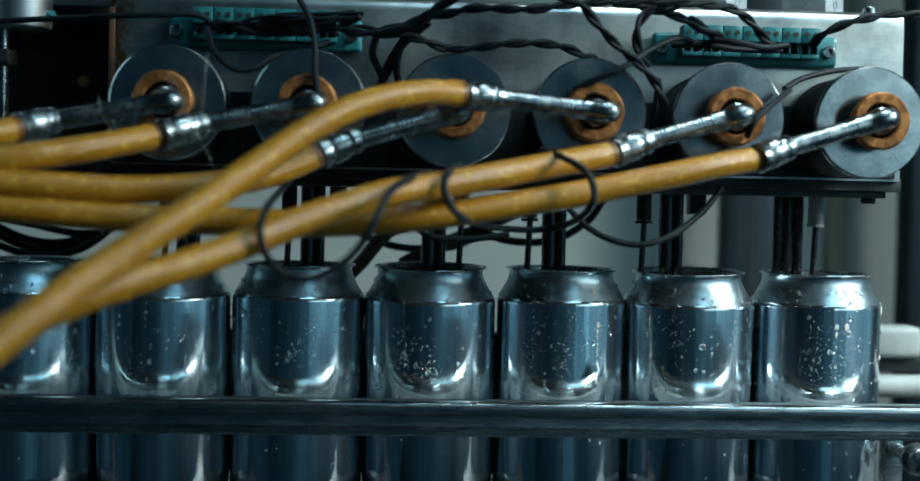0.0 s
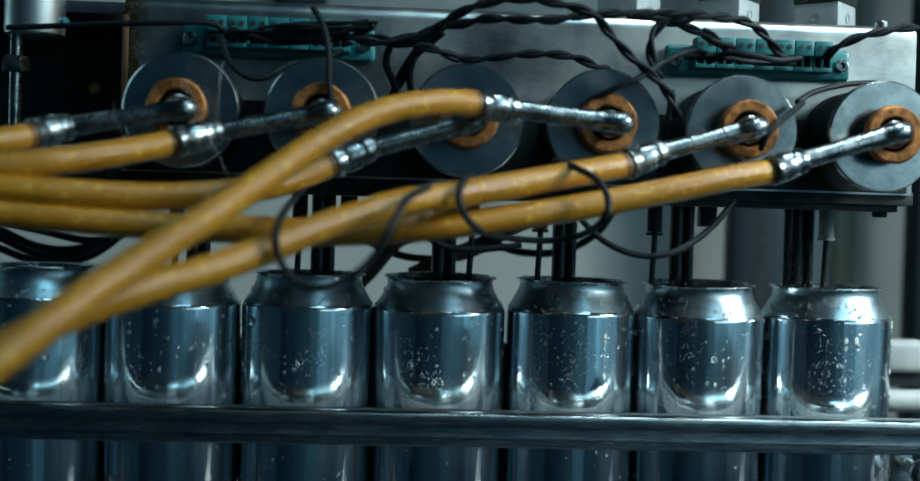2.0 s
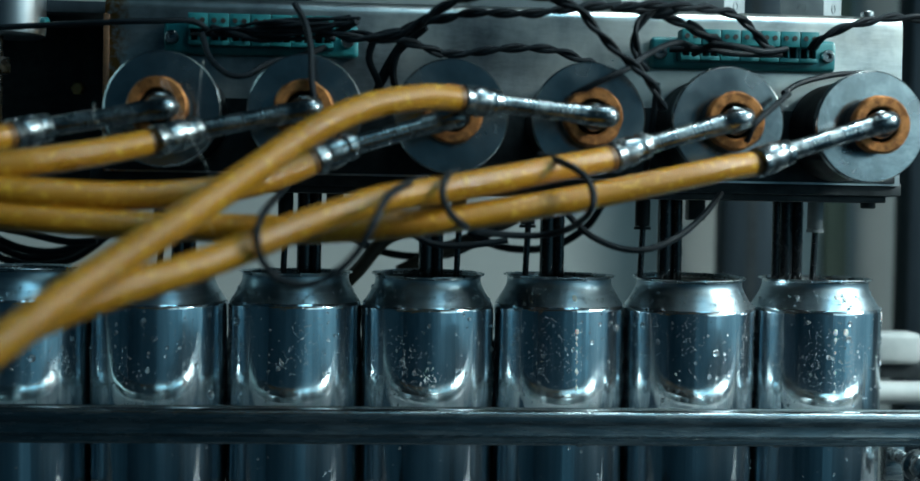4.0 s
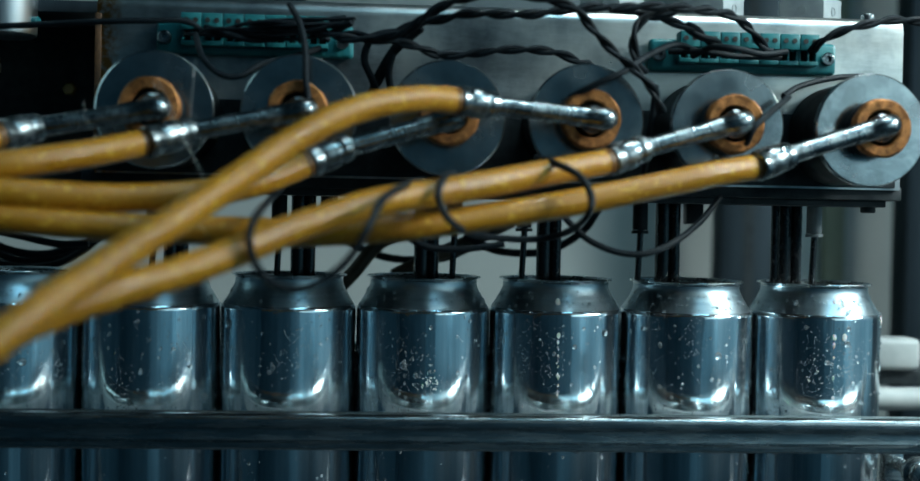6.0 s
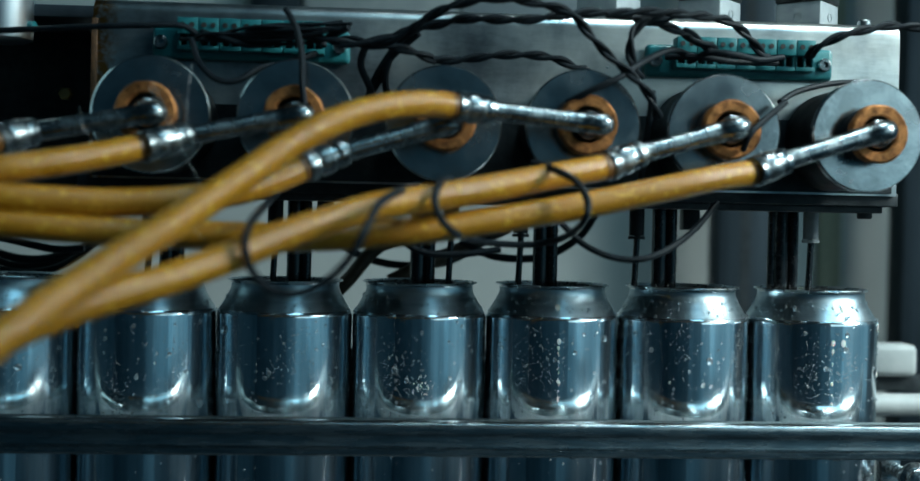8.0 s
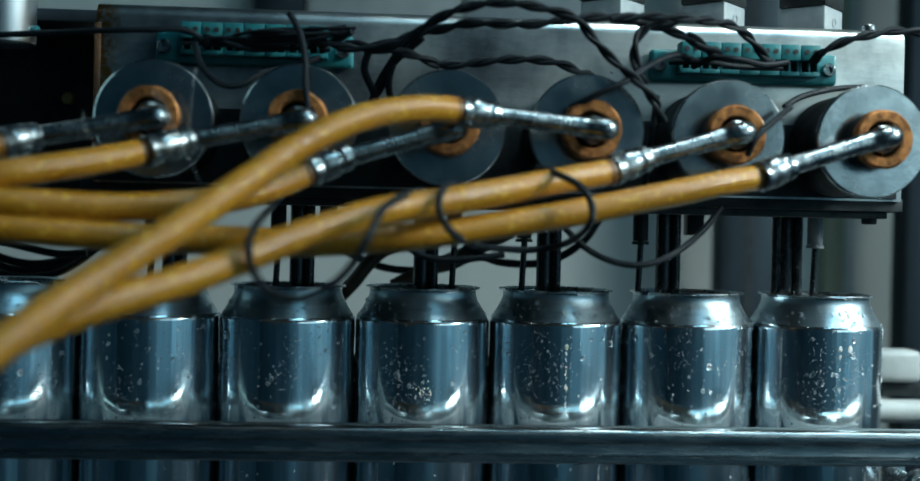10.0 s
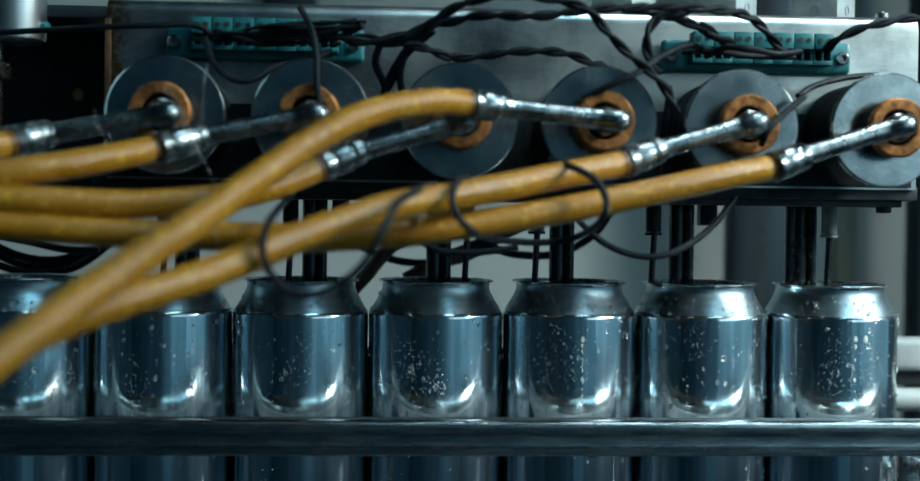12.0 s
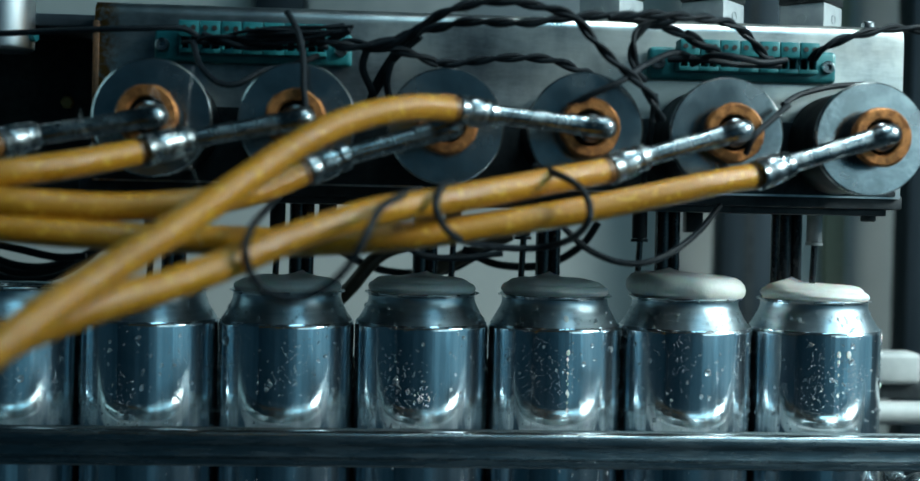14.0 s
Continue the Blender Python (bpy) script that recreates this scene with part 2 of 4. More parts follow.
def lathe(bm, profile, segments=40, m=None, closed=False):
    """Turns (radius, height) pairs round the z axis of m."""
    m = m or Matrix()
    rings = []
    for r, z in profile:
        if r < 1e-6:
            rings.append([bm.verts.new(m @ Vector((0, 0, z * MM)))])
        else:
            rings.append([bm.verts.new(m @ Vector((r * MM * math.cos(a), r * MM * math.sin(a), z * MM)))
                          for a in (2 * math.pi * k / segments for k in range(segments))])
    pairs = list(zip(rings, rings[1:])) + ([(rings[-1], rings[0])] if closed else [])
    for a, b in pairs:
        for k in range(segments):
            n = (k + 1) % segments
            if len(a) == 1 and len(b) == 1:
                continue
            if len(a) == 1:
                bm.faces.new((a[0], b[k], b[n]))
            elif len(b) == 1:
                bm.faces.new((a[k], a[n], b[0]))
            else:
                bm.faces.new((a[k], a[n], b[n], b[k]))
    return bm


def along(a, b):
    """A pose at a whose z axis points to b (millimetres)."""
    a, b = Vector(a), Vector(b)
    return Matrix.Translation(a * MM) @ (b - a).to_track_quat("Z", "Y").to_matrix().to_4x4()


def rod(bm, a, b, r, segments=20, ends=0.3):
    h = (Vector(b) - Vector(a)).length
    return lathe(bm, [(0, 0), (r - ends, 0), (r, ends), (r, h - ends), (r - ends, h), (0, h)], segments, along(a, b))


def spline(points, step):
    """Points at even small steps on a smooth line through the given ones."""
    p = [Vector(v) for v in points]
    p = [p[0] * 2 - p[1]] + p + [p[-1] * 2 - p[-2]]
    out = []
    for a, b, c, d in zip(p, p[1:], p[2:], p[3:]):
        n = max(2, int((c - b).length / step))
        for k in range(n):
            t = k / n
            out.append(0.5 * (2 * b + (c - a) * t + (2 * a - 5 * b + 4 * c - d) * t * t + (3 * b - a - 3 * c + d) * t ** 3))
    return out + [p[-2]]


def frames_along(line):
    """Side and up vectors carried along a line without twist."""
    up = Vector((0, 0, 1))
    out = []
    for k, v in enumerate(line):
        d = (line[min(k + 1, len(line) - 1)] - line[max(k - 1, 0)]).normalized()
        up = (up - d * up.dot(d)).normalized()
        out.append((d.cross(up), up))
    return out


def sweep(bm, line, r, segments=10, origin=(0, 0, 0)):
    """A round tube along a line of millimetre points, with u along it and v round it."""
    uv = bm.loops.layers.uv.verify()
    o = Vector(origin)
    radii = r if isinstance(r, (list, tuple)) else [r] * len(line)
    rings, length, total = [], [0.0], 0.0
    for k, (v, (s, u)) in enumerate(zip(line, frames_along(line))):
        rings.append([bm.verts.new((v - o + (s * math.cos(a) + u * math.sin(a)) * radii[k]) * MM) for a in (2 * math.pi * j / segments for j in range(segments))])
        if k:
            total += (v - line[k - 1]).length
            length.append(total)
    for k in range(len(rings) - 1):
        for j in range(segments):
            n = (j + 1) % segments
            f = bm.faces.new((rings[k][j], rings[k][n], rings[k + 1][n], rings[k + 1][j]))
            for loop, (a, b) in zip(f.loops, ((k, j), (k, j + 1), (k + 1, j + 1), (k + 1, j))):
                loop[uv].uv = (length[a] / 10.0, b / segments * 3.4)
    bm.faces.new(rings[0]), bm.faces.new(rings[-1])
    return bm


HEAD = []  # the things that rise with the filling head

# ---- the unseen hall, closed round the machine ----


def slab(name, x0, x1, y0, y1, z0, z1, material, label):
    return tagged(part(name, block(bmesh.new(), x0, x1, y0, y1, z0, z1, 0), material, None, label, smooth=False), label, "wall", kind="structure")


slab("floor", -2600, 2600, -2600, 1400, -960, -900, FLOOR, "grey concrete floor of the hall")
slab("ceiling", -2600, 2600, -2600, 1400, 1900, 1960, HALL, "unseen hall ceiling, blue for the cans' reflections")
slab("wall_north", -2600, 2600, 1400, 1450, -900, 1900, HALL, "unseen hall wall, blue for the cans' reflections")
slab("wall_south", -2600, 2600, -2650, -2600, -900, 1900, HALL, "unseen hall wall, blue for the cans' reflections")
slab("wall_east", 2600, 2650, -2600, 1400, -900, 1900, HALL, "unseen hall wall, blue for the cans' reflections")
slab("wall_west", -2650, -2600, -2600, 1400, -900, 1900, HALL, "unseen hall wall, blue for the cans' reflections")
slab("backdrop", -700, 900, 430, 440, -300, 700, WALL, "plain grey machine back panel, softly lit")

# ---- conveyor and rails ----


def conveyor():
    c = thing("conveyor", 0, 0, -900, "dark conveyor with a grey belt under the cans", "conveyor")
    c.location.z -= 0.0014
    part("belt", block(bmesh.new(), -420, 420, -50, 50, 895, 900, 1), BELT, c, "grey conveyor belt")
    for y in (-62, 54):
        part("side_frame", block(bmesh.new(), -420, 420, y, y + 8, 850, 897, 1), BLACKPAINT, c)
    for x in (-380, 380):
        for y in (-62, 54):
            part("leg", block(bmesh.new(), x - 15, x + 15, y, y + 8, 0, 850, 1), RAIL, c)


def guide_rail():
    """The front rail: a thick rounded bar with a thin lower lip, on two brackets."""
    g = thing("guide_rail", 0, -62.5, 46.2, "scratched brushed steel guide rail in front of the cans", "rail")
    back = [(7, 12.4), (1.5, 15.2)]
    front = [(-3.6 - 3.0 * math.sin(t), 12.6 + 3.0 * math.cos(t)) for t in (radians(k * 15) for k in range(7))]
    prof = [(7, 0.2)] + back + front + [(-6.3, 9.4), (-6.1, 8.4), (-6.6, 4.4), (-5.9, 3.9), (-5.9, 3.5), (-6.5, 3.1), (-6.4, 0.6), (-5.8, -0.2), (5, -0.3)]
    bm = bmesh.new()
    rows = [[bm.verts.new((x * MM, y * MM, z * MM)) for y, z in prof] for x in (-430, -200, 0, 200, 430)]
    for a, b in zip(rows, rows[1:]):
        for k in range(len(prof)):
            n = (k + 1) % len(prof)
            bm.faces.new((a[k], a[n], b[n], b[k]))
    bm.faces.new(rows[0]), bm.faces.new(rows[-1])
    part("bar", bm, RAIL, g)
    # unseen rear shoulder, sloping gently down towards the cans to mirror the lamp
    bm = bmesh.new()
    slope = [(1.2 + 6.2 * t, 16.0 - 1.3 * t - 1.7 * t * t) for t in (k / 8 for k in range(9))] + [(7.8, 12.5), (7.9, 12.0), (7.9, 9.6), (1.2, 9.6)]
    rows = [[bm.verts.new((x * MM, y * MM, z * MM)) for y, z in slope] for x in (-430, 430)]
    for k in range(len(slope)):
        n = (k + 1) % len(slope)
        bm.faces.new((rows[0][k], rows[0][n], rows[1][n], rows[1][k]))
    bm.faces.new(rows[0]), bm.faces.new(rows[1])
    part("rear_edge", bm, MIRROR_EDGE, g, "unseen polished rear shoulder sloped to mirror the lamp into the cans")
    # unseen strip, added to brighten what the cans reflect of the rail
    part("rear_reflector", block(bmesh.new(), -430, 430, 6.8, 10.4, 0.4, 9.5, 0.8), BOUNCE_STRIP, g, "unseen pale strip added to lighten the cans' reflections")
    for x in (-400, 400):
        part("bracket", block(bmesh.new(), x - 8, x + 8, -7, -2, -140, 2, 0.8), RAIL, g)
    rng = random.Random(5)
    for x in (-160, -93, -61, -37, 30, 68, 80, 113, 120, 141, 160, 190):
        bm = bmesh.new()
        r = rng.uniform(1.3, 2.4)
        lathe(bm, [(0, -r * 0.62), (r * 0.45, -r * 0.52), (r * 0.85, -r * 0.2), (r, 0.25)], 12, Matrix.Translation(Vector((x, -2 + rng.uniform(-2, 2), 0)) * MM))
        part("hanging_drop", bm, WATER, g)


def rear_fittings():
    r = thing("rear_rail", 330, 100, 41, "white round plastic rail behind the cans", "rail")
    part("roller", rod(bmesh.new(), (-66, 0, 7), (130, 0, 7), 7, 24), WHITE, r)
    part("shadow_bar", block(bmesh.new(), -66, 130, 0, 14, 15.5, 24, 0.6), BLACKPAINT, r, "black steel bar")
    part("support", block(bmesh.new(), 60, 80, -6, 6, -41, 1, 0.6), BLACKPAINT, r)
    # unseen plate, added to block light in the gaps between the cans
    q = thing("gap_blocker", 0, 52, 0, "unseen dark plate added close behind the cans to darken their gaps", "rail")
    part("plate", block(bmesh.new(), -420, 232, -4, 4, 2, 82, 1), BLACKPAINT, q)
    b = thing("spacer_block", 286, 104, 66, "white rounded plastic block on the rear rail", "block")
    part("block", block(bmesh.new(), -15, 15.5, -10, 10, -0.5, 18.5, 3.5, segments=3), WHITE, b)
    k = thing("clamp_knob", 248, -20, 28, "ridged chrome clamp knob on a short bracket", "knob")
    bm = bmesh.new()
    prof = [(0, 10.2), (2, 9.9), (5.9, 9.2), (6.6, 8.4), (6.6, 6), (6.0, 5.4), (6.0, 4), (8.4, 3.2), (8.4, 0.6), (7.8, 0), (0, 0)]
    lathe(bm, prof, 28, Matrix.Rotation(radians(90), 4, "X"))
    part("grip", bm, CHROME, k)
    part("stem", rod(bmesh.new(), (0, 0, 0), (0, 30, 0), 3.5), RAIL, k)
    part("post", block(bmesh.new(), -5, 5, 26, 34, -28, 12, 0.6), RAIL, k)


def posts():
    for x0, x1, y, lab in ((252, 296, 350, "dark anodised machine post"), (404, 450, 350, "dark blue-grey machine post")):
        p = thing("machine_post", x0, y, -300, lab + " behind the filler", "post", "machine posts")
        w = x1 - x0
        part("profile", block(bmesh.new(), 0, w, 0, 30, 0, 950, 1.5), POST, p)
        # slot drawn as a raised black strip, its shade put into the colour
        part("slot_shade", block(bmesh.new(), w / 2 - 4, w / 2 + 4, -0.6, 3, 2, 948, 0), BLACKPAINT, p)
    s = thing("back_panel_strip", 378, 420, -300, "narrow yellowed strip on the back panel", "strip")
    part("strip", block(bmesh.new(), -16, 2, 0, 9.5, 0, 900, 0.5), plain("yellowed_paint", (0.20, 0.20, 0.14), (0.25, 0.25, 0.18), 0.5, 0.7), s)


def back_boards():
    """Pale boards fixed to the back panel above the filler."""
    for x0, x1, y, material in ((-84, 44, 412, WHITE), (47, 150, 418, GREYBOX)):
        p = thing("back_board", x0, y, 318, "pale grey speckled board on the back panel", "board", "boards behind the filler")
        part("board", block(bmesh.new(), 0, x1 - x0, 0, 12, 0, 300, 1.5), material, p)
        for hx in (8, x1 - x0 - 8):
            part("screw", rod(bmesh.new(), (hx, 1, 40), (hx, -2, 40), 3, 14), CHROME, p)
    p = thing("dark_channel", -128, 408, 300, "dark blue-grey steel channel on the back panel", "post")
    part("channel", block(bmesh.new(), 0, 42, 0, 20, 0, 320, 1.5), POST, p)


back_boards(), conveyor(), guide_rail(), rear_fittings(), posts()

# ---- filling head: housing, valves, nozzles ----


def housing():
    h = thing("filler_housing", 36, 10, 163, "brushed stainless filler housing with a black base plate", "machine")
    # folded sheet: front with a rounded bend into the top
    bm = bmesh.new()
    arc = [(-52 + 7 * (1 - math.cos(a)), 80.5 + 7 * math.sin(a)) for a in (radians(k * 15) for k in range(7))]
    prof = [(-52, 5)] + arc + [(50, 87.5), (50, 86), (-45, 86)] + [(-50.5, 80.5), (-50.5, 5)]
    rows = [[bm.verts.new((x * MM, y * MM, z * MM)) for y, z in prof] for x in (-189.5, 190)]
    for k in range(len(prof)):
        n = (k + 1) % len(prof)
        bm.faces.new((rows[0][k], rows[0][n], rows[1][n], rows[1][k]))
    bm.faces.new(rows[0]), bm.faces.new(rows[1])
    part("front_panel", bm, PANEL, h)
    part("side_panel", block(bmesh.new(), 191.5, 193.5, -44, 50, 6, 82, 0.5), PANEL, h)
    part("side_panel", block(bmesh.new(), -189, -187.5, -48, 50, 6, 84, 0.3), PANEL, h)
    part("hose_reflection_edge", block(bmesh.new(), -190.3, -187.4, -52.5, -46, 6, 78, 0.5), EDGE_REFLECTION, h, "edge strip coloured for the hoses' orange reflection")
    part("rear_panel", block(bmesh.new(), -189, 190, 48, 50, 6, 86, 0.3), PANEL, h)
    part("base_plate", block(bmesh.new(), -196, 192, -50, 54, 0, 6.5, 0.8), BLACKPAINT, h, "black painted base plate")
    part("valve_bar", block(bmesh.new(), -188.5, 187, -54, -51.6, 6, 40, 0.5), BLACKPAINT, h, "black valve mounting bar")
    part("base_rail", block(bmesh.new(), -192, 186, -46, -30, -3.2, 0.2, 0.4), BLACKPAINT, h)
    for x, y, z0, z1, r in ((179.5, -40, -6, 0, 3.6), (191, -34, 2, 10, 3.8)):
        bm = bmesh.new()
        lathe(bm, [(0, z0), (r - 0.6, z0), (r, z0 + 0.6), (r, z1)], 16, Matrix.Translation((x * MM, y * MM, 0)))
        part("bolt", bm, BLACKPAINT, h)
    bm = bmesh.new()
    lathe(bm, [(3.4, 87.3), (3.4, 92.5), (2.8, 93.2), (1.6, 93.2), (1.5, 91), (0, 91)], 20, Matrix.Translation((182 * MM, -28 * MM, 0)))
    part("cap_screw", bm, CHROME, h, "bright socket cap screw")
    HEAD.append(h)


def valve_proto():
    v = thing("solenoid_valve", 0, 0, 0, "round steel solenoid valve with a copper nut", "valve", "valves on the housing")
    axis = Matrix.Rotation(radians(90), 4, "X")  # z of the lathe points to -y
    part("shell", lathe(bmesh.new(), [(0, 0), (23.6, 0), (23.6, 38), (22, 38.6), (0, 38.6)], 48, axis), COIL, v, "dark cylindrical coil shell")
    part("end_disc", lathe(bmesh.new(), [(10, 38.6), (24.6, 38.6), (25.2, 39.2), (25.2, 42.2), (24.5, 43), (9.5, 43), (9, 42)], 64, axis), DISC, v, "turned steel end disc")
    # a thick nut round the outlet with a chamfered copper face
    for name, prof, material, label in (
            # the shade on the nut's sides is put into their dark colour
            ("nut_shade_side", [(7.8, 42.6), (12.4, 42.6), (12.4, 51.6), (7.8, 51.6)], COIL, "nut side coloured dark for its shade"),
            ("copper_ring", [(7.8, 51.4), (13.1, 51.4), (13.1, 53.8), (12.7, 54.8), (11.9, 55.5), (8.6, 55.5), (7.8, 54.4)], COPPER, "worn copper ring nut")):
        bm = bmesh.new()
        lathe(bm, prof, 72, axis, closed=True)
        for p in bm.verts:
            r, turn = math.hypot(p.co.x, p.co.z), math.atan2(p.co.z, p.co.x)
            flat = 12.6 * MM / math.cos((turn % radians(60)) - radians(30))
            if r > flat:
                p.co.x, p.co.z = p.co.x * flat / r, p.co.z * flat / r
        part(name, bm, material, v, label)
    part("core", lathe(bmesh.new(), [(0, 42), (6.6, 42), (6.6, 53.5), (6.2, 54.2), (0, 54.2)], 28, axis), COIL, v)
    return v


VALVES = ((-119.4, 193.9), (-58.2, 193.9), (5.5, 193.5), (66.3, 193.5), (128.8, 193.1), (193.7, 192.9))
BARBS = (
    ((-113.7, -109, 192.4), (-161.1, -114, 182.7), (-171.0, -128, 178.2)),
    ((-54.4, -109, 193.0), (-100.9, -114, 182.8), (-115.1, -128, 177.1)),
    ((5.8, -109, 191.0), (-37.3, -114, 177.8), (-51.7, -121, 171.1)),
    ((69.5, -109, 192.6), (22.2, -114, 196.7), (7.3, -121, 197.3)),
    ((127.3, -109, 192.9), (84.7, -114, 180.2), (70.0, -121, 174.5)),
    ((190.1, -109, 193.0), (145.5, -114, 178.8), (130.9, -121, 173.7)))


def valves():
    proto = valve_proto()
    for k, (x, z) in enumerate(VALVES):
        m = pose(x * MM, -0.0425, z * MM, 0, k * 37, 0)
        if k == 0:
            proto.matrix_basis = m
            HEAD.append(proto)
        else:
            HEAD.append(copy_thing(proto, m))


def barb(a, b, c, base):
    """A chromed elbow out of the valve, a ribbed stem and a crimped collar that holds the hose."""
    f = thing("hose_barb", *base, "chromed elbow hose fitting with a crimped collar", "fitting", "hose fittings on the valves")
    o = Vector(base)
    a, b, c = (Vector(v) - o for v in (a, b, c))
    back = Vector((0, -7, 0))
    d = (b - a).normalized()
    bm = bmesh.new()
    lathe(bm, [(0, 0), (5.8, 0), (6.2, 0.6), (6.2, 2.6), (5.8, 3.3), (5.2, 3.6), (4.9, 6)], 28, along(back, a))
    line = spline([back, back + Vector((0, -5, 0)), a + Vector((0.8, -1.5, 0)), a + d * 8, a + d * 15], 0.8)
    sweep(bm, line, [4.9 - 0.6 * k / len(line) for k in range(len(line))], 18)
    part("elbow", bm, CHROME, f)
    h = (b - a).length - 8
    prof = [(0, 0), (3.6, 0)]
    z = 2.0
    while z < h - 3:
        prof += [(3.88, z), (3.95, z + 0.3), (3.95, z + 1.3), (3.88, z + 1.6)]
        z += 1.9
    prof += [(3.6, h + 2), (0, h + 2)]
    part("stem", lathe(bmesh.new(), prof, 20, along(a + d * 8, b)), CHROME, f, "ribbed chrome stem")
    e = (c - b).normalized()
    hc = (c - b).length
    prof = [(0, -2), (4.6, -2), (5.6, -1), (5.8, 2), (5.2, 3), (5.2, 4.5), (6.2, 5.5), (6.4, hc * 0.6), (5.7, hc * 0.7), (6.3, hc * 0.8), (6.4, hc - 0.8), (5.8, hc), (0, hc)]
    part("collar", lathe(bmesh.new(), prof, 22, along(b, c)), CHROME, f, "crimped chrome collar")
    HEAD.append(f)


NOZZLES = ((-124.2, -10.6, 0), (-60.7, -12.1, 1), (1.9, 13.5, 0), (64.8, -13.9, 0), (126.7, -16.0, 1), (191.0, 9.5, 2))


def nozzle(x, side, style):
    """Paired glossy fill and vent tubes with a thin level probe in its sleeve."""
    n = thing("filling_nozzle", x, 12, 163, "glossy black twin-tube filling nozzle with a thin level probe", "nozzle", "nozzles under the housing")
    part("fill_tube", rod(bmesh.new(), (-2.6, 0, -58), (-2.6, 0, 2), 4.0, 24), NOZZLE, n)
    part("vent_tube", rod(bmesh.new(), (3.4, -1.5, -54), (3.4, -1.5, 2), 2.6, 20), NOZZLE, n)
    if style == 2:
        part("spare_tube", rod(bmesh.new(), (-7.2, 1, -50), (-7.2, 1, 2), 2.3, 18), NOZZLE, n)
    y = -6 if style != 2 else -10
    sleeve = SLEEVE if style == 2 else BLACK
    p = part("level_probe", rod(bmesh.new(), (side - 0.9, y, -46), (side + 0.4, y, -14), 1.6, 14), NOZZLE, n)
    bm = bmesh.new()
    lathe(bm, [(0, -16.6), (3.6, -16.6), (3.9, -16), (3.9, -0.5), (3.4, 1.5), (0, 1.5)], 24, Matrix.Translation((side * MM, y * MM, 0)))
    lathe(bm, [(1.5, -18.4), (4.4, -18.4), (4.4, -16.8), (1.5, -16.8)], 20, Matrix.Translation((side * MM, y * MM, 0)), closed=True)
    part("probe_sleeve", bm, sleeve, n, "grey probe sleeve" if style == 2 else "")
    if style == 1:
        part("stub", block(bmesh.new(), 8.4, 17, -6, 3, -13, 1, 0.6), BLACK, n, "short black stub block")
    rng = random.Random(int(x * 10) + 900)
    bm = bmesh.new()
    for _ in range(26):
        a, z = rng.uniform(-2.6, 0.2), rng.uniform(-36, -6)
        r = rng.uniform(0.25, 0.6)
        bmesh.ops.create_icosphere(bm, subdivisions=1, radius=r * MM, matrix=Matrix.Translation(Vector((3.4 + 2.6 * math.cos(a), -1.5 + 2.6 * math.sin(a), z)) * MM))
    tagged(part("spray_drops", bm, WATER, n), kind="stuff")
    HEAD.append(n)


housing(), valves()
for (x, z), (a, b, c) in zip(VALVES, BARBS):
    barb(a, b, c, (x, -88.0, z))
for row in NOZZLES:
    nozzle(*row)


def terminal_block(x, z):
    """A teal pluggable terminal strip: flanged header, plugs with two wire holes each, dark cavities and end screws."""
    t = thing("terminal_block", x, -42.5, z, "teal plastic pluggable terminal strip screwed to the housing", "connector", "terminal strips")
    part("header", block(bmesh.new(), 0, 89.5, -6, 0, 0, 15, 2.2, segments=3), TEAL, t)
    for k in range(7):
        x0 = 12.5 + k * 9.4
        bm = bmesh.new()
        block(bm, x0, x0 + 9.1, -15, -5.8, 10.2, 17.5, 0.4)
        block(bm, x0, x0 + 9.1, -13.5, -5.8, 3.2, 5.2, 0.3)
        for s in (x0 + 0.5, x0 + 4.55, x0 + 8.6):
            block(bm, s - 0.45, s + 0.45, -12.5, -5.8, 5.0, 10.4, 0.1)
        p = part("plug", bm, TEAL, t)
        # cavities and holes are dark plates and discs, their shade put into colour
        bm = bmesh.new()
        block(bm, x0 + 0.6, x0 + 8.5, -7.2, -5.9, 5.1, 10.3, 0)
        part("cavity", bm, HOLE_SHADE, p)
        for hx in (x0 + 2.5, x0 + 6.6):
            bm = bmesh.new()
            lathe(bm, [(0, 0), (1.15, 0), (1.15, 0.5), (0, 0.5)], 14, Matrix.Translation(Vector((hx, -14.9, 14.2)) * MM) @ Matrix.Rotation(radians(90), 4, "X"))
            part("hole_disc", bm, HOLE_SHADE, p)
    for sx in (4.2, 84.6):
        bm = bmesh.new()
        m = Matrix.Translation(Vector((sx, -6, 7.2)) * MM) @ Matrix.Rotation(radians(90), 4, "X")
        lathe(bm, [(0, 0), (3.1, 0), (3.1, 2.4), (2.6, 2.9), (1.5, 2.9), (1.4, 1.2), (0, 1.2)], 20, m)
        part("screw", bm, CHROME, t, "bright socket screw")
    HEAD.append(t)


terminal_block(101.5, 221.4)
terminal_block(-125.8, 222.6)


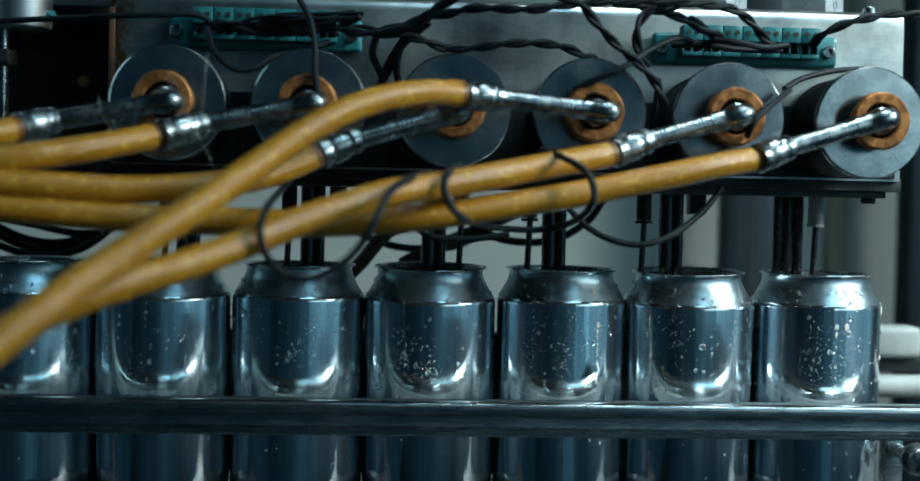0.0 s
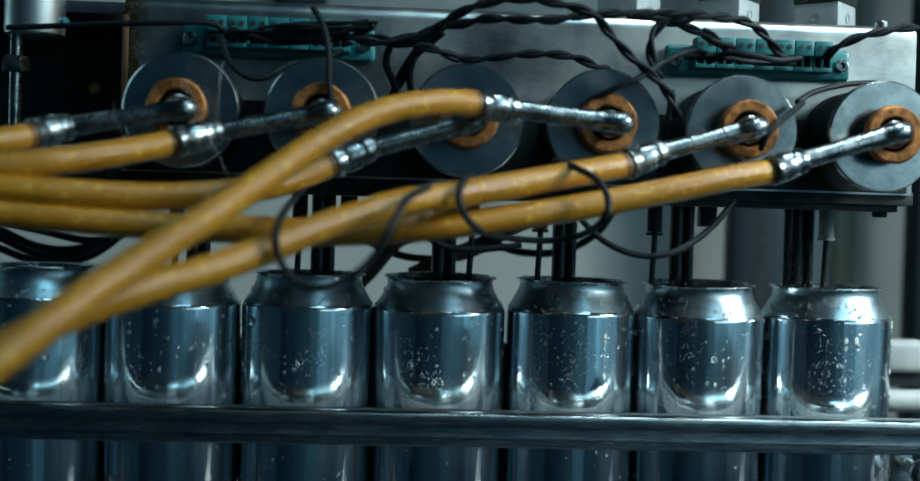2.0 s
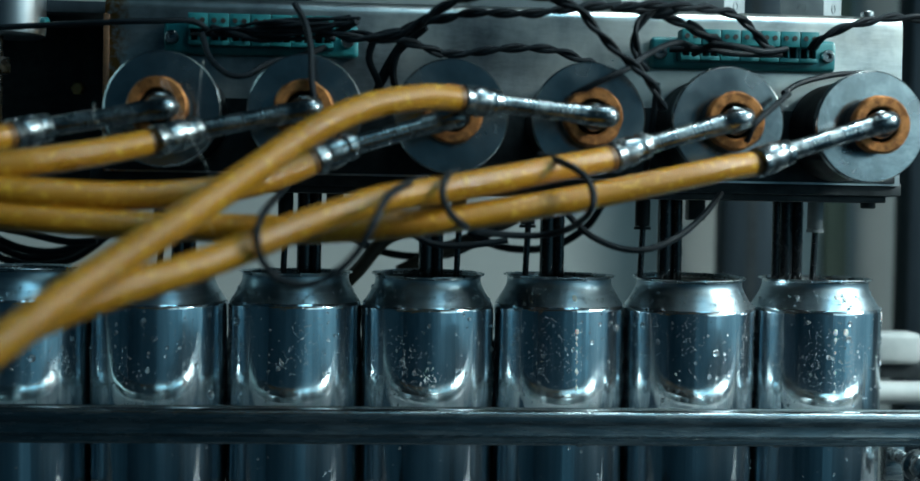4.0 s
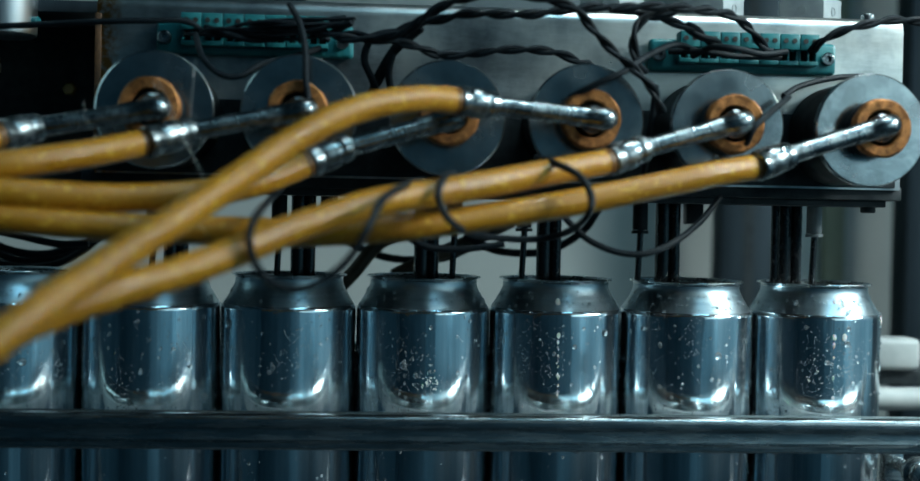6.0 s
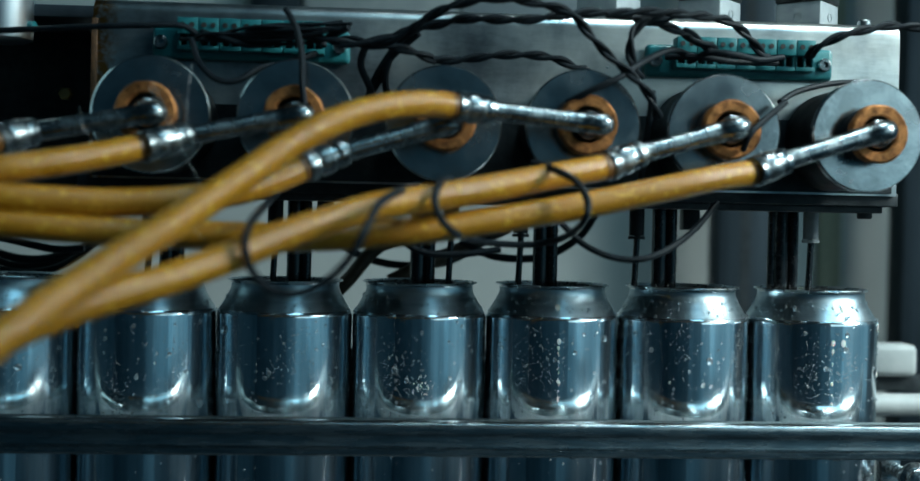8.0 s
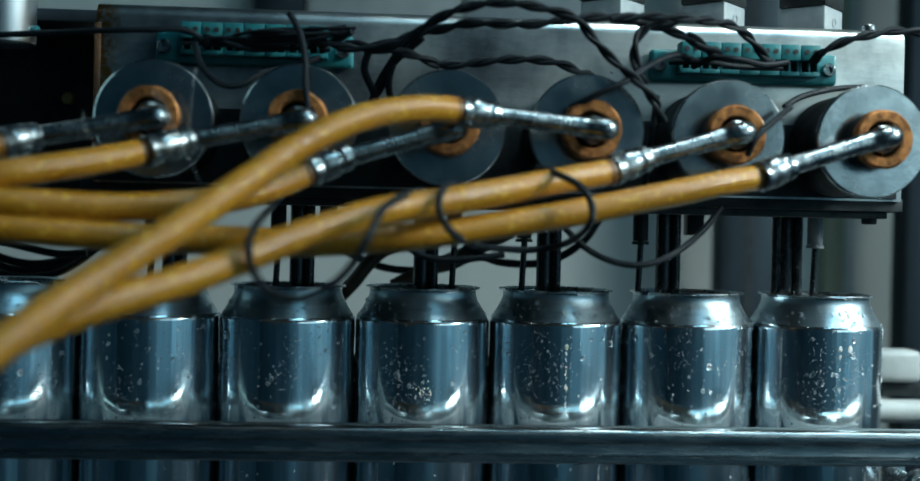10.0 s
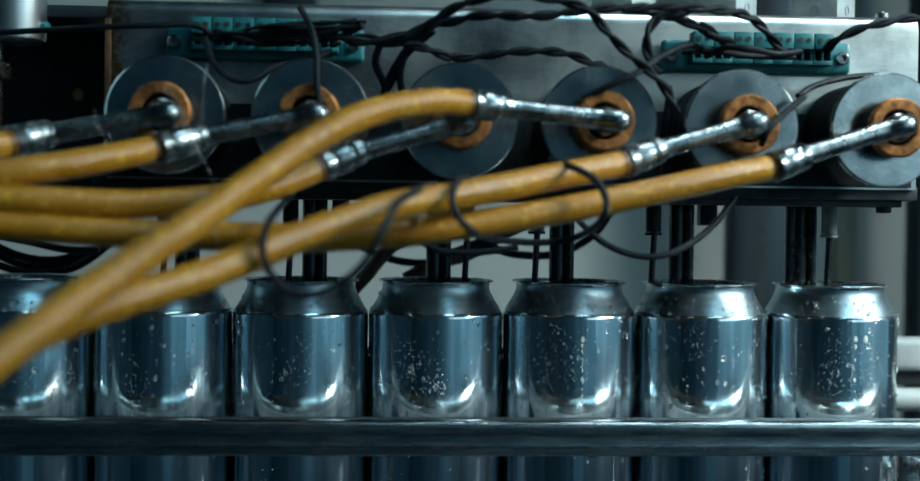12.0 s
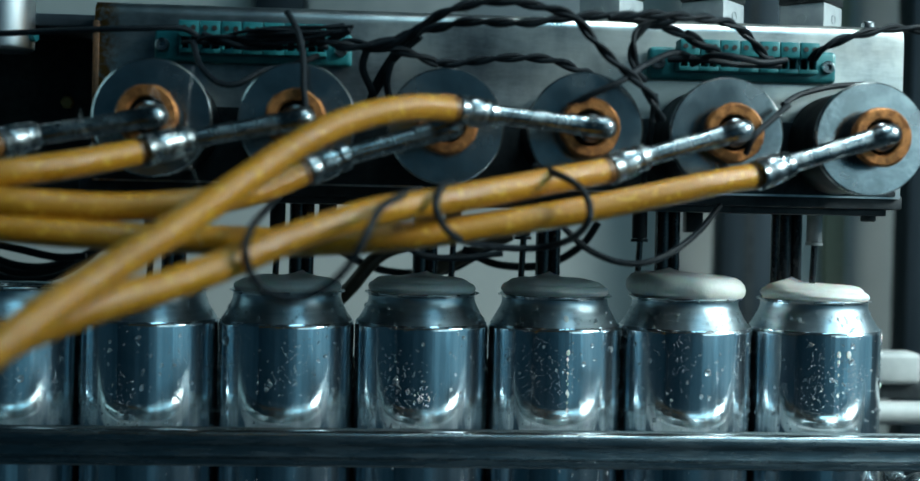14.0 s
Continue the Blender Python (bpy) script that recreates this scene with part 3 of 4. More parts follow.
def leads(x, z, end_x, end_z, seed):
    """Short black leads that leave the plugs and gather into a bundle."""
    rng = random.Random(seed)
    for k in range(14):
        if rng.random() < 0.12:
            continue
        x0 = x + 14.6 + k * 4.7
        t = rng.uniform(0.25, 0.75)
        up = rng.uniform(-6, 5)
        wire([(x0, -50.5, z + 7.6), (x0, -57, z + 7.4 + rng.uniform(-1, 1)), (x0 + (end_x - x0) * 0.12, -63 - rng.uniform(0, 6), z + 9 + up * 0.5),
              (x0 + (end_x - x0) * t, -68 - rng.uniform(0, 8), z + 10 + up), (end_x + rng.uniform(-3, 3), -74 - rng.uniform(0, 6), end_z + rng.uniform(-3, 3))], 0.8)


def relay_module(x):
    m = thing("relay_module", x, 8, 250.5, "light grey plastic module with a black cap on the housing", "module", "modules on the housing")
    m.rotation_euler = (0, 0, radians(-42))
    part("body", block(bmesh.new(), -12, 12, -12, 12, 0, 17, 1.0), GREYBOX, m)
    part("cap", block(bmesh.new(), -12.6, 12.6, -12.6, 12.6, 17, 24, 1.2), BLACK, m, "black cap")
    for turn in (0, 90):
        bm = bmesh.new()
        lathe(bm, [(2.0, 0), (2.6, 0), (2.6, 0.5), (2.0, 0.5)], 20, Matrix.Rotation(radians(turn), 4, "Z") @ Matrix.Translation(Vector((0, -11.9, 9.5)) * MM) @ Matrix.Rotation(radians(90), 4, "X"), closed=True)
        part("round_mark", bm, GREYBOX, m)
    HEAD.append(m)


for x in (94, 146.5, 198):
    relay_module(x)


def left_column():
    # dark cavity beside the housing; its shade is put into the plate's black
    c = thing("machine_column", -215, 40, -900, "machine column plate, coloured black for the deep shade there", "column")
    part("plate", block(bmesh.new(), -120, 46, 0, 8, 1064, 1155, 0.8), BLACKPAINT, c)
    part("top_flange", block(bmesh.new(), -120, 58, -50, 8, 1146, 1152, 0.8), POST, c)
    part("upright", block(bmesh.new(), -110, -70, 2, 40, 0, 1070, 1.5), BLACKPAINT, c)
    bm = bmesh.new()
    lathe(bm, [(0, 0), (3.6, 0), (3.6, 3), (2.8, 3.6), (0, 3.6)], 6, Matrix.Translation(Vector((30, 0, 1114)) * MM) @ Matrix.Rotation(radians(90), 4, "X"))
    part("brass_bolt", bm, BRASS, c, "small tarnished brass bolt")
    p = thing("air_cylinder", -203, -12, 233, "chromed pneumatic cylinder with a teal port", "cylinder")
    bm = bmesh.new()
    lathe(bm, [(0, 0.5), (12, 0), (14, 1), (14.4, 2.5), (14.4, 60), (0, 60)], 36)
    part("barrel", bm, BARREL, p)
    part("port", rod(bmesh.new(), (13, -3, 7), (16.5, -4, 7), 2.6, 18), TEAL, p, "teal port ring")
    part("piston_rod", rod(bmesh.new(), (-8, -2, -46), (-8, -2, 1), 3.0, 18), CHROME, p)
    bm = bmesh.new()
    lathe(bm, [(0, -18), (6, -18), (6.6, -17), (6.6, -11), (6, -10), (0, -10)], 6, Matrix.Translation(Vector((-8, -2, 0)) * MM))
    part("lock_nut", bm, CHROME, p)


left_column()

# ---- hoses, cables and wires ----


def hose(points):
    base = points[0]
    h = thing("beer_hose", *base, "amber braided plastic hose pushed onto a chrome fitting", "hose", "amber hoses")
    line = spline(points, 2.5)
    part("braided_tube", sweep(bmesh.new(), line, 5.4, 20, base), HOSE, h)
    part("hose_end", sweep(bmesh.new(), line[:2], 5.6, 20, base), DARK_END, h, "hose end, darker than the rest")
    HEAD.append(h)


def twisted_pair(points, pitch=27.0):
    base = points[0]
    line = spline(points, 1.2)
    pair = thing("twisted_cable", *base, "black twisted two-core cable over the housing", "cable", "black cables")
    side = frames_along(line)
    for start in (0.0, math.pi):
        total, fine_line = 0.0, []
        for k, v in enumerate(line):
            if k:
                total += (v - line[k - 1]).length
            a = start + total / pitch * 2 * math.pi
            fine_line.append(v + (side[k][0] * math.cos(a) + side[k][1] * math.sin(a)) * 1.12)
        part("core", sweep(bmesh.new(), fine_line, 1.18, 8, base), WIRE, pair)
    HEAD.append(pair)


def wire(points, r):
    base = points[0]
    w = tagged(part("wire", sweep(bmesh.new(), spline(points, 2.0), r, 9, base), WIRE), "thin black insulated wire in a loose curve", "wire", "black cables")
    w.matrix_basis = pose(*(v * MM for v in base))
    if base[1] < 0:
        HEAD.append(w)


# a thin pale thread stands in for each scratch, set from the camera's view
def fine_line(points, r):
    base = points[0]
    w = tagged(part("scratch_streak", sweep(bmesh.new(), spline(points, 1.5), r, 6, base), SCRATCH), "fine pale streak for a scratch, placed to fit the camera's view", "fibre", "loose fibres")
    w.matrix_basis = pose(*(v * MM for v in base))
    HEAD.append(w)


def brown_hose(points):
    base = points[0]
    w = tagged(part("drain_hose", sweep(bmesh.new(), spline(points, 2.5), 4.2, 14, base), BROWN), "dull brown rubber hose behind the cans", "hose")
    w.matrix_basis = pose(*(v * MM for v in base))


leads(-125.8, 222.6, -38, 236, 8)
hose([(131.6, -119.0, 173.8), (112.7, -125.0, 170.3), (87.5, -130.0, 164.6), (58.2, -135.0, 158.2), (34.4, -140.0, 153.7), (11.1, -145.0, 149.8), (-11.6, -150.0, 146.4), (-33.7, -150.0, 144.4), (-55.7, -150.0, 143.1), (-71.0, -150.0, 143.5), (-99.3, -150.0, 143.6), (-130.5, -155.0, 144.7), (-160.7, -160.0, 146.7), (-200.1, -165.0, 150.1)])
hose([(70.0, -121.0, 174.5), (44.4, -132.0, 169.1), (22.1, -145.0, 164.3), (1.3, -155.0, 159.9), (-23.0, -170.0, 155.4), (-41.5, -180.0, 149.3), (-57.1, -190.0, 143.5), (-71.9, -200.0, 136.8), (-89.3, -212.0, 129.9), (-105.5, -224.0, 124.6), (-121.0, -234.0, 118.7), (-135.1, -245.0, 111.8), (-154.7, -260.0, 101.0)])
hose([(7.3, -121.0, 197.3), (-7.3, -130.0, 197.0), (-23.5, -140.0, 193.7), (-38.9, -150.0, 187.7), (-55.3, -165.0, 177.0), (-68.5, -180.0, 165.8), (-82.6, -195.0, 154.1), (-93.6, -210.0, 144.7), (-105.5, -225.0, 135.3), (-117.8, -247.0, 124.3), (-128.3, -268.0, 113.7), (-143.8, -290.0, 98.9)])
hose([(-51.7, -121.0, 171.1), (-68.7, -130.0, 163.2), (-83.6, -138.0, 159.0), (-100.3, -145.0, 156.4), (-121.0, -150.0, 155.0), (-141.2, -155.0, 155.3), (-160.8, -160.0, 156.1), (-200.2, -165.0, 157.4)])
hose([(-115.4, -126.0, 177.2), (-134.3, -140.0, 171.8), (-151.2, -150.0, 168.0), (-162.5, -155.0, 166.0), (-200.2, -165.0, 159.5)])
hose([(-170.7, -129.0, 178.1), (-180.0, -140.0, 174.7), (-206.1, -150.0, 168.5)])
# twisted pairs
twisted_pair([(-39.3, -66.0, 231.2), (-26.3, -75.0, 229.2), (-8.5, -80.0, 234.1), (3.9, -85.0, 236.4), (13.6, -90.0, 237.9), (28.6, -92.0, 237.8), (41.2, -92.0, 238.2), (51.3, -92.0, 240.1), (64.3, -90.0, 242.3), (77.5, -88.0, 242.9), (91.1, -85.0, 241.0), (105.4, -80.0, 238.7), (120.9, -72.0, 233.6), (132.5, -62.0, 229.6)])
twisted_pair([(-26.3, -80.0, 227.4), (-13.7, -85.0, 230.1), (-3.9, -90.0, 237.1), (6.9, -95.0, 242.1), (20.3, -98.0, 245.2), (32.5, -100.0, 245.2), (45.0, -100.0, 243.4), (57.6, -100.0, 239.9), (65.8, -100.0, 231.0), (75.6, -100.0, 221.4), (84.6, -100.0, 214.2), (92.8, -98.0, 205.9), (98.2, -90.0, 198.0)])
twisted_pair([(73.4, -96.0, 240.6), (88.8, -95.0, 242.8), (108.0, -90.0, 243.3), (129.1, -80.0, 243.1), (140.9, -72.0, 239.0), (149.8, -66.0, 232.2), (155.1, -60.0, 230.5)])
twisted_pair([(175.4, -58.0, 230.9), (177.1, -66.0, 234.4), (186.4, -70.0, 239.4), (197.3, -70.0, 242.4), (211.9, -68.0, 245.1), (238.3, -65.0, 244.2)])
twisted_pair([(1.2, -70.0, 222.7), (12.9, -70.0, 223.1), (25.8, -72.0, 225.0), (41.5, -72.0, 226.0), (55.0, -70.0, 225.1), (65.0, -66.0, 222.2), (75.0, -55.0, 221.3)])
twisted_pair([(104.1, -85.0, 242.5), (91.3, -90.0, 239.2), (85.4, -92.0, 232.8), (84.8, -92.0, 225.2), (87.4, -90.0, 219.3), (90.9, -85.0, 215.4)])
twisted_pair([(-70.4, -66.0, 231.2), (-57.2, -72.0, 232.3), (-46.8, -75.0, 229.6), (-36.5, -76.0, 227.7), (-23.7, -78.0, 227.3), (-10.8, -76.0, 225.9), (1.9, -70.0, 222.5)])
twisted_pair([(111.2, -78.0, 238.4), (118.7, -75.0, 234.7), (128.8, -68.0, 231.3), (136.7, -60.0, 228.9)])
# single wires
wire([(57.2, -95.0, 202.7), (68.3, -100.0, 208.5), (79.5, -100.0, 214.0), (91.7, -90.0, 222.4), (106.9, -75.0, 229.6), (120.2, -60.0, 229.5)], 1.4)
wire([(-63.1, -88.0, 240.0), (-58.0, -92.0, 230.8), (-55.4, -96.0, 219.2), (-54.7, -100.0, 206.5), (-53.3, -100.0, 196.3)], 1.4)
wire([(-105.8, -64.0, 229.4), (-101.0, -75.0, 218.2), (-92.7, -80.0, 210.2), (-84.0, -80.0, 209.7), (-74.5, -75.0, 216.0), (-62.2, -70.0, 219.8), (-51.0, -62.0, 225.1)], 1.4)
wire([(-204.7, -50.0, 231.6), (-172.3, -56.0, 233.0), (-149.1, -62.0, 233.8), (-127.1, -64.0, 234.7), (-110.0, -62.0, 235.3), (-102.0, -60.0, 230.1)], 1.4)
wire([(-51.0, -66.0, 229.8), (-43.0, -75.0, 231.2), (-36.5, -80.0, 234.2)], 1.4)
wire([(152.7, -95.0, 205.8), (142.7, -100.0, 198.0), (134.7, -104.0, 191.0), (132.8, -100.0, 184.2)], 1.4)
wire([(158.5, -70.0, 208.5), (170.1, -60.0, 214.7), (188.3, -52.0, 219.7), (204.9, -46.0, 221.7)], 1.4)
wire([(95.8, -88.0, 209.6), (96.4, -80.0, 197.5), (97.1, -70.0, 185.2), (97.7, -60.0, 172.4)], 1.4)
wire([(-88.6, -64.0, 229.4), (-77.8, -70.0, 232.5), (-64.7, -74.0, 233.8), (-54.7, -70.0, 231.6), (-47.2, -62.0, 228.9)], 1.4)
wire([(-101.8, -62.0, 233.0), (-92.0, -68.0, 229.7), (-80.6, -66.0, 227.3), (-70.8, -60.0, 229.0)], 1.4)
wire([(118.9, -60.0, 226.8), (125.0, -72.0, 229.5), (136.5, -74.0, 228.6), (149.2, -68.0, 227.6), (162.8, -60.0, 230.2)], 1.4)
wire([(107.9, -60.0, 228.6), (122.1, -68.0, 227.9), (139.0, -66.0, 226.5), (160.1, -60.0, 227.4)], 1.4)
wire([(0, -80, 241), (-13, -72, 231), (-22, -64, 219), (-27, -58, 208), (-29, -52, 197)], 1.7)
wire([(-6, -78, 233), (-18, -68, 223), (-24, -60, 212), (-31, -50, 202)], 1.7)
wire([(-16, -70, 229), (-20, -66, 216), (-18, -60, 206), (-11, -52, 197)], 1.7)
wire([(-28, -74, 230), (-31, -70, 220), (-27, -62, 211), (-24, -52, 202)], 1.7)
# loops round the hoses
wire([(-6.6, -130.0, 164.6), (-14.6, -170.0, 161.4), (-22.1, -190.0, 156.1), (-27.0, -200.0, 146.7), (-32.7, -200.0, 136.3), (-41.4, -200.0, 128.2), (-52.2, -200.0, 124.7), (-61.0, -200.0, 128.3), (-65.6, -205.0, 135.9), (-66.3, -205.0, 143.6), (-66.2, -180.0, 150.0), (-66.0, -120.0, 157.0), (-65.5, -80.0, 161.6)], 1.45)
wire([(6.7, -120.0, 168.0), (0.2, -160.0, 164.6), (-2.1, -168.0, 158.5), (-0.0, -168.0, 152.1), (5.6, -160.0, 146.8), (18.8, -110.0, 143.2), (39.7, -100.0, 141.8), (53.1, -110.0, 144.6), (56.1, -148.0, 151.2), (57.6, -150.0, 159.0), (53.5, -148.0, 166.9), (45.5, -140.0, 172.0), (41.4, -110.0, 176.0)], 1.45)
wire([(54.5, -100.0, 152.0), (64.7, -100.0, 142.8), (77.4, -100.0, 137.3), (90.1, -100.0, 136.8), (103.9, -95.0, 141.9), (117.9, -85.0, 151.3), (130.6, -70.0, 162.2)], 1.45)
wire([(-12.1, -90.0, 142.4), (-2.0, -90.0, 137.6), (13.2, -90.0, 137.1), (30.8, -90.0, 139.5)], 1.45)
# streaks read as scratches on a clear guard; threads placed to fit the view
fine_line([(-112, -132, 201), (-106.5, -133, 191), (-102, -132, 182), (-96, -131, 172), (-92.5, -132, 165), (-88, -134, 157)], 0.075)
fine_line([(-110.6, -131, 202), (-104.2, -132, 190), (-97.6, -130, 174)], 0.06)
fine_line([(-96, -128, 210), (-97, -128, 203)], 0.17)
fine_line([(-97, -128, 203), (-97.4, -130, 191), (-98, -131, 179)], 0.045)
fine_line([(-138, -132, 192), (-136.8, -133, 186), (-134.6, -132, 181)], 0.06)
fine_line([(-131, -140, 179), (-132.6, -141, 176.4), (-133.4, -141, 174)], 0.10)
fine_line([(-88, -178, 149), (-86, -178, 145), (-84, -177, 142)], 0.06)
# cables behind the cans
wire([(-50.0, 60.0, 148.1), (-40.4, 70.0, 137.8), (-24.0, 80.0, 129.4), (-4.0, 80.0, 126.7), (19.2, 80.0, 129.5), (42.4, 80.0, 143.3)], 2.2)
wire([(24.9, 70.0, 141.4), (44.9, 70.0, 132.9), (71.4, 70.0, 133.3), (91.2, 70.0, 144.3), (100.9, 70.0, 157.7)], 2.2)
wire([(-250.3, 80.0, 139.2), (-228.0, 80.0, 128.9), (-208.9, 80.0, 126.3), (-189.8, 80.0, 130.9), (-175.6, 80.0, 139.0)], 2.2)
wire([(-253.5, 90.0, 134.1), (-230.8, 90.0, 124.0), (-214.7, 90.0, 122.3), (-195.4, 90.0, 126.0), (-174.5, 90.0, 140.6)], 2.2)
wire([(-251.8, 85.0, 127.7), (-226.1, 85.0, 119.0), (-203.7, 85.0, 120.4), (-187.8, 85.0, 128.2), (-168.7, 85.0, 145.7)], 2.2)
wire([(-247.1, 70.0, 142.5), (-219.0, 70.0, 136.7), (-197.0, 70.0, 132.3), (-181.2, 70.0, 133.2)], 2.2)
brown_hose([(-49.6, 70.0, 105.7), (-36.8, 70.0, 118.9), (-20.9, 75.0, 137.1), (2.2, 80.0, 145.8)])
brown_hose([(-13.9, 75.0, 117.5), (5.7, 75.0, 127.7), (29.1, 80.0, 138.0), (52.8, 85.0, 150.1)])
# ---- cans ----
PITCH = 66.7
SHOULDER = ((33.28, 105.0), (33.24, 105.6), (33.1, 106.2), (32.85, 106.8), (32.45, 107.5), (31.2, 109.3), (29.8, 111.6), (28.3, 114.2), (27.2, 116.4), (26.7, 118.0), (26.5, 119.2), (26.6, 120.3))


def surface(z):
    """The can's outer radius at a height."""
    if z <= 105.0:
        return 33.28
    for (r0, z0), (r1, z1) in zip(SHOULDER, SHOULDER[1:]):
        if z <= z1:
            return r0 + (r1 - r0) * (z - z0) / (z1 - z0)
    return 26.5


def droplets(bm, rng, count, mist):
    """Flattened beads of water on the can's skin, thick in a few patches, some run down into streaks."""
    patches = [(rng.uniform(-80, 80), rng.uniform(60, 100), rng.uniform(4, 10), rng.uniform(8, 18)) for _ in range(4)]
    spots = []
    for _ in range(count):
        if rng.random() < 0.45:
            a, z, wa, wz = rng.choice(patches)
            spots.append((rng.gauss(a, wa), rng.gauss(z, wz), rng.uniform(0.18, 0.42)))
        else:
            spots.append((rng.uniform(-100, 100), rng.uniform(20, 117), rng.choice((0.24, 0.28, 0.34, 0.42, 0.6))))
    for _ in range(3):
        a, z = rng.uniform(-70, 70), rng.uniform(70, 100)
        for k in range(rng.randint(4, 9)):
            spots.append((a + rng.uniform(-0.6, 0.6), z - k * rng.uniform(1.5, 4), rng.uniform(0.3, 0.7)))
    spots += [(rng.uniform(-80, 80), rng.uniform(60, 104), rng.uniform(0.7, 1.1)) for _ in range(9)]
    spots += [(rng.uniform(-60, 60), rng.uniform(62, 100), rng.uniform(1.4, 1.8))]
    spots += [(rng.uniform(-85, 85), rng.uniform(107, 116), rng.uniform(0.35, 0.95)) for _ in range(34)]
    for _ in range(3):
        a, z, wa = rng.uniform(-70, 70), rng.uniform(60, 112), rng.uniform(2.5, 7)
        spots += [(rng.gauss(a, wa), rng.gauss(z, 9), rng.uniform(0.13, 0.24)) for _ in range(60)]
    for a, z, r in spots:
        if not 15 < z < 117 or (z < 50 and rng.random() < 0.65):
            continue
        R = surface(z)
        lean = 0.0 if z < 105.6 else 30.0
        m = (Matrix.Rotation(radians(a), 4, "Z") @ Matrix.Translation(Vector((0, -R, z)) * MM) @ Matrix.Rotation(radians(90 - lean), 4, "X"))
        long = rng.uniform(1.0, 1.35)
        r *= 1.08
        prof = [(r, -0.05), (r * 0.98, r * 0.18), (r * 0.82, r * 0.55), (r * 0.48, r * 0.80), (0, r * 0.90)]
        n = 5 if r < 0.26 else 8 if r < 0.6 else 12
        rings, beads = [], bm
        if r < 0.26:
            beads = mist
        for pr, pz in prof[:-1]:
            rings.append([beads.verts.new(m @ (Vector((pr * math.cos(t), pr * long * math.sin(t), pz)) * MM)) for t in (2 * math.pi * k / n for k in range(n))])
        tip = beads.verts.new(m @ (Vector((0, 0, prof[-1][1])) * MM))
        for p, q in zip(rings, rings[1:]):
            for k in range(n):
                beads.faces.new((p[k], p[(k + 1) % n], q[(k + 1) % n], q[k]))
        for k in range(n):
            beads.faces.new((rings[-1][k], rings[-1][(k + 1) % n], tip))
    return bm


def dented(bm, k):
    """Thin sheet: shallow dents that wander over the wall and fade out at the base and the rim."""
    for v in bm.verts:
        r, z = math.hypot(v.co.x, v.co.y), v.co.z / MM
        if r > 0.026 and 14 < z < 119:
            d = noise.noise(Vector((v.co.x / r * 1.7, v.co.y / r * 1.7, z * 0.032)) + Vector((k * 5.3, 0, 0)))
            d += 0.5 * noise.noise(Vector((v.co.x / r * 4, v.co.y / r * 4, z * 0.07)) + Vector((0, k * 3.1, 0)))
            s = 1 - 0.00022 * min(1, (z - 14) / 12, (119 - z) / 5) * abs(d) / r
            v.co.x, v.co.y = v.co.x * s, v.co.y * s
    return bm


def can(k):
    rng = random.Random(40 + k)
    c = thing("beverage_can", (k - 4) * PITCH, 0, 0, "open bare aluminium drinks can wet with droplets", "can", "cans in a row")
    wall = [(33.28, 12 + 6.2 * n) for n in range(15)]
    prof = [(0, 6), (20, 4), (22.5, 0.8), (24, 0), (25.5, 1), (31, 8)] + wall + list(SHOULDER)
    part("body", dented(lathe(bmesh.new(), prof[:-7], 96), k), CAN, c)
    part("neck", dented(lathe(bmesh.new(), prof[-8:], 96), k), NECK, c, "spun satin neck")
    part("rim", lathe(bmesh.new(), [(26.4, 119.9), (26.7, 120.9), (27.6, 121.5), (28.3, 121.5), (28.5, 121.9), (28.2, 122.3), (27.2, 122.2), (26.2, 121.4), (25.9, 120)], 72), RIM, c, "thin flared rim")
    part("inside", lathe(bmesh.new(), [(26.1, 121.2)] + [(r - 0.6, z) for r, z in reversed(SHOULDER)] + [(32.3, 100), (0, 100)], 48), INSIDE, c, "dark grey inside")
    mist = bmesh.new()
    tagged(part("condensation", droplets(bmesh.new(), rng, 470, mist), WATER, c), kind="stuff")
    tagged(part("glint_mist", mist, MIST, c), kind="stuff")
    if k in PALE:
        bm = bmesh.new()
        for a, z, r in PALE[k]:
            m = Matrix.Rotation(radians(a), 4, "Z") @ Matrix.Translation(Vector((0, -surface(z), z)) * MM) @ Matrix.Rotation(radians(90 if z < 105 else 60), 4, "X")
            lathe(bm, [(r, -0.1), (r * 0.9, 0.18), (0, 0.34)], 12, m @ Matrix.Diagonal((1, 1.5, 1, 1)))
        tagged(part("foam_splash", bm, FOAM, c, "pale foam spots and flecks"), kind="stuff")
    return c


def streak(seed, a, z, low):
    """Spots of uneven size and spacing that have run down the skin."""
    rng, out = random.Random(seed), []
    while z > low:
        out.append((a + rng.gauss(0, 0.35), z, rng.choice((0.18, 0.25, 0.3, 0.45, 0.7))))
        z -= rng.choice((0.5, 0.8, 1.3, 2.6, 4.5))
    return out


def pale_patch(seed, a, z):
    """A smear of tiny pale flecks."""
    rng = random.Random(seed)
    return [(a + rng.gauss(0, 4.5), z + rng.gauss(0, 2.4), rng.choice((0.1, 0.14, 0.2, 0.34))) for _ in range(70)]


# pale splashes: angle from the front, height, radius
PALE = {7: [(-2, 97, 1.1), (7, 97, 1.3), (62, 104, 1.5), (10, 113, 1.2), (1, 114, 0.9), (60, 80, 0.9)] + streak(7, -2.2, 94, 66),
        5: [(-6, 112, 1.3), (-5, 96, 1.0)] + streak(5, -5, 93, 64),
        6: [(30, 110, 0.7)],
        4: pale_patch(4, 3, 72.5)}
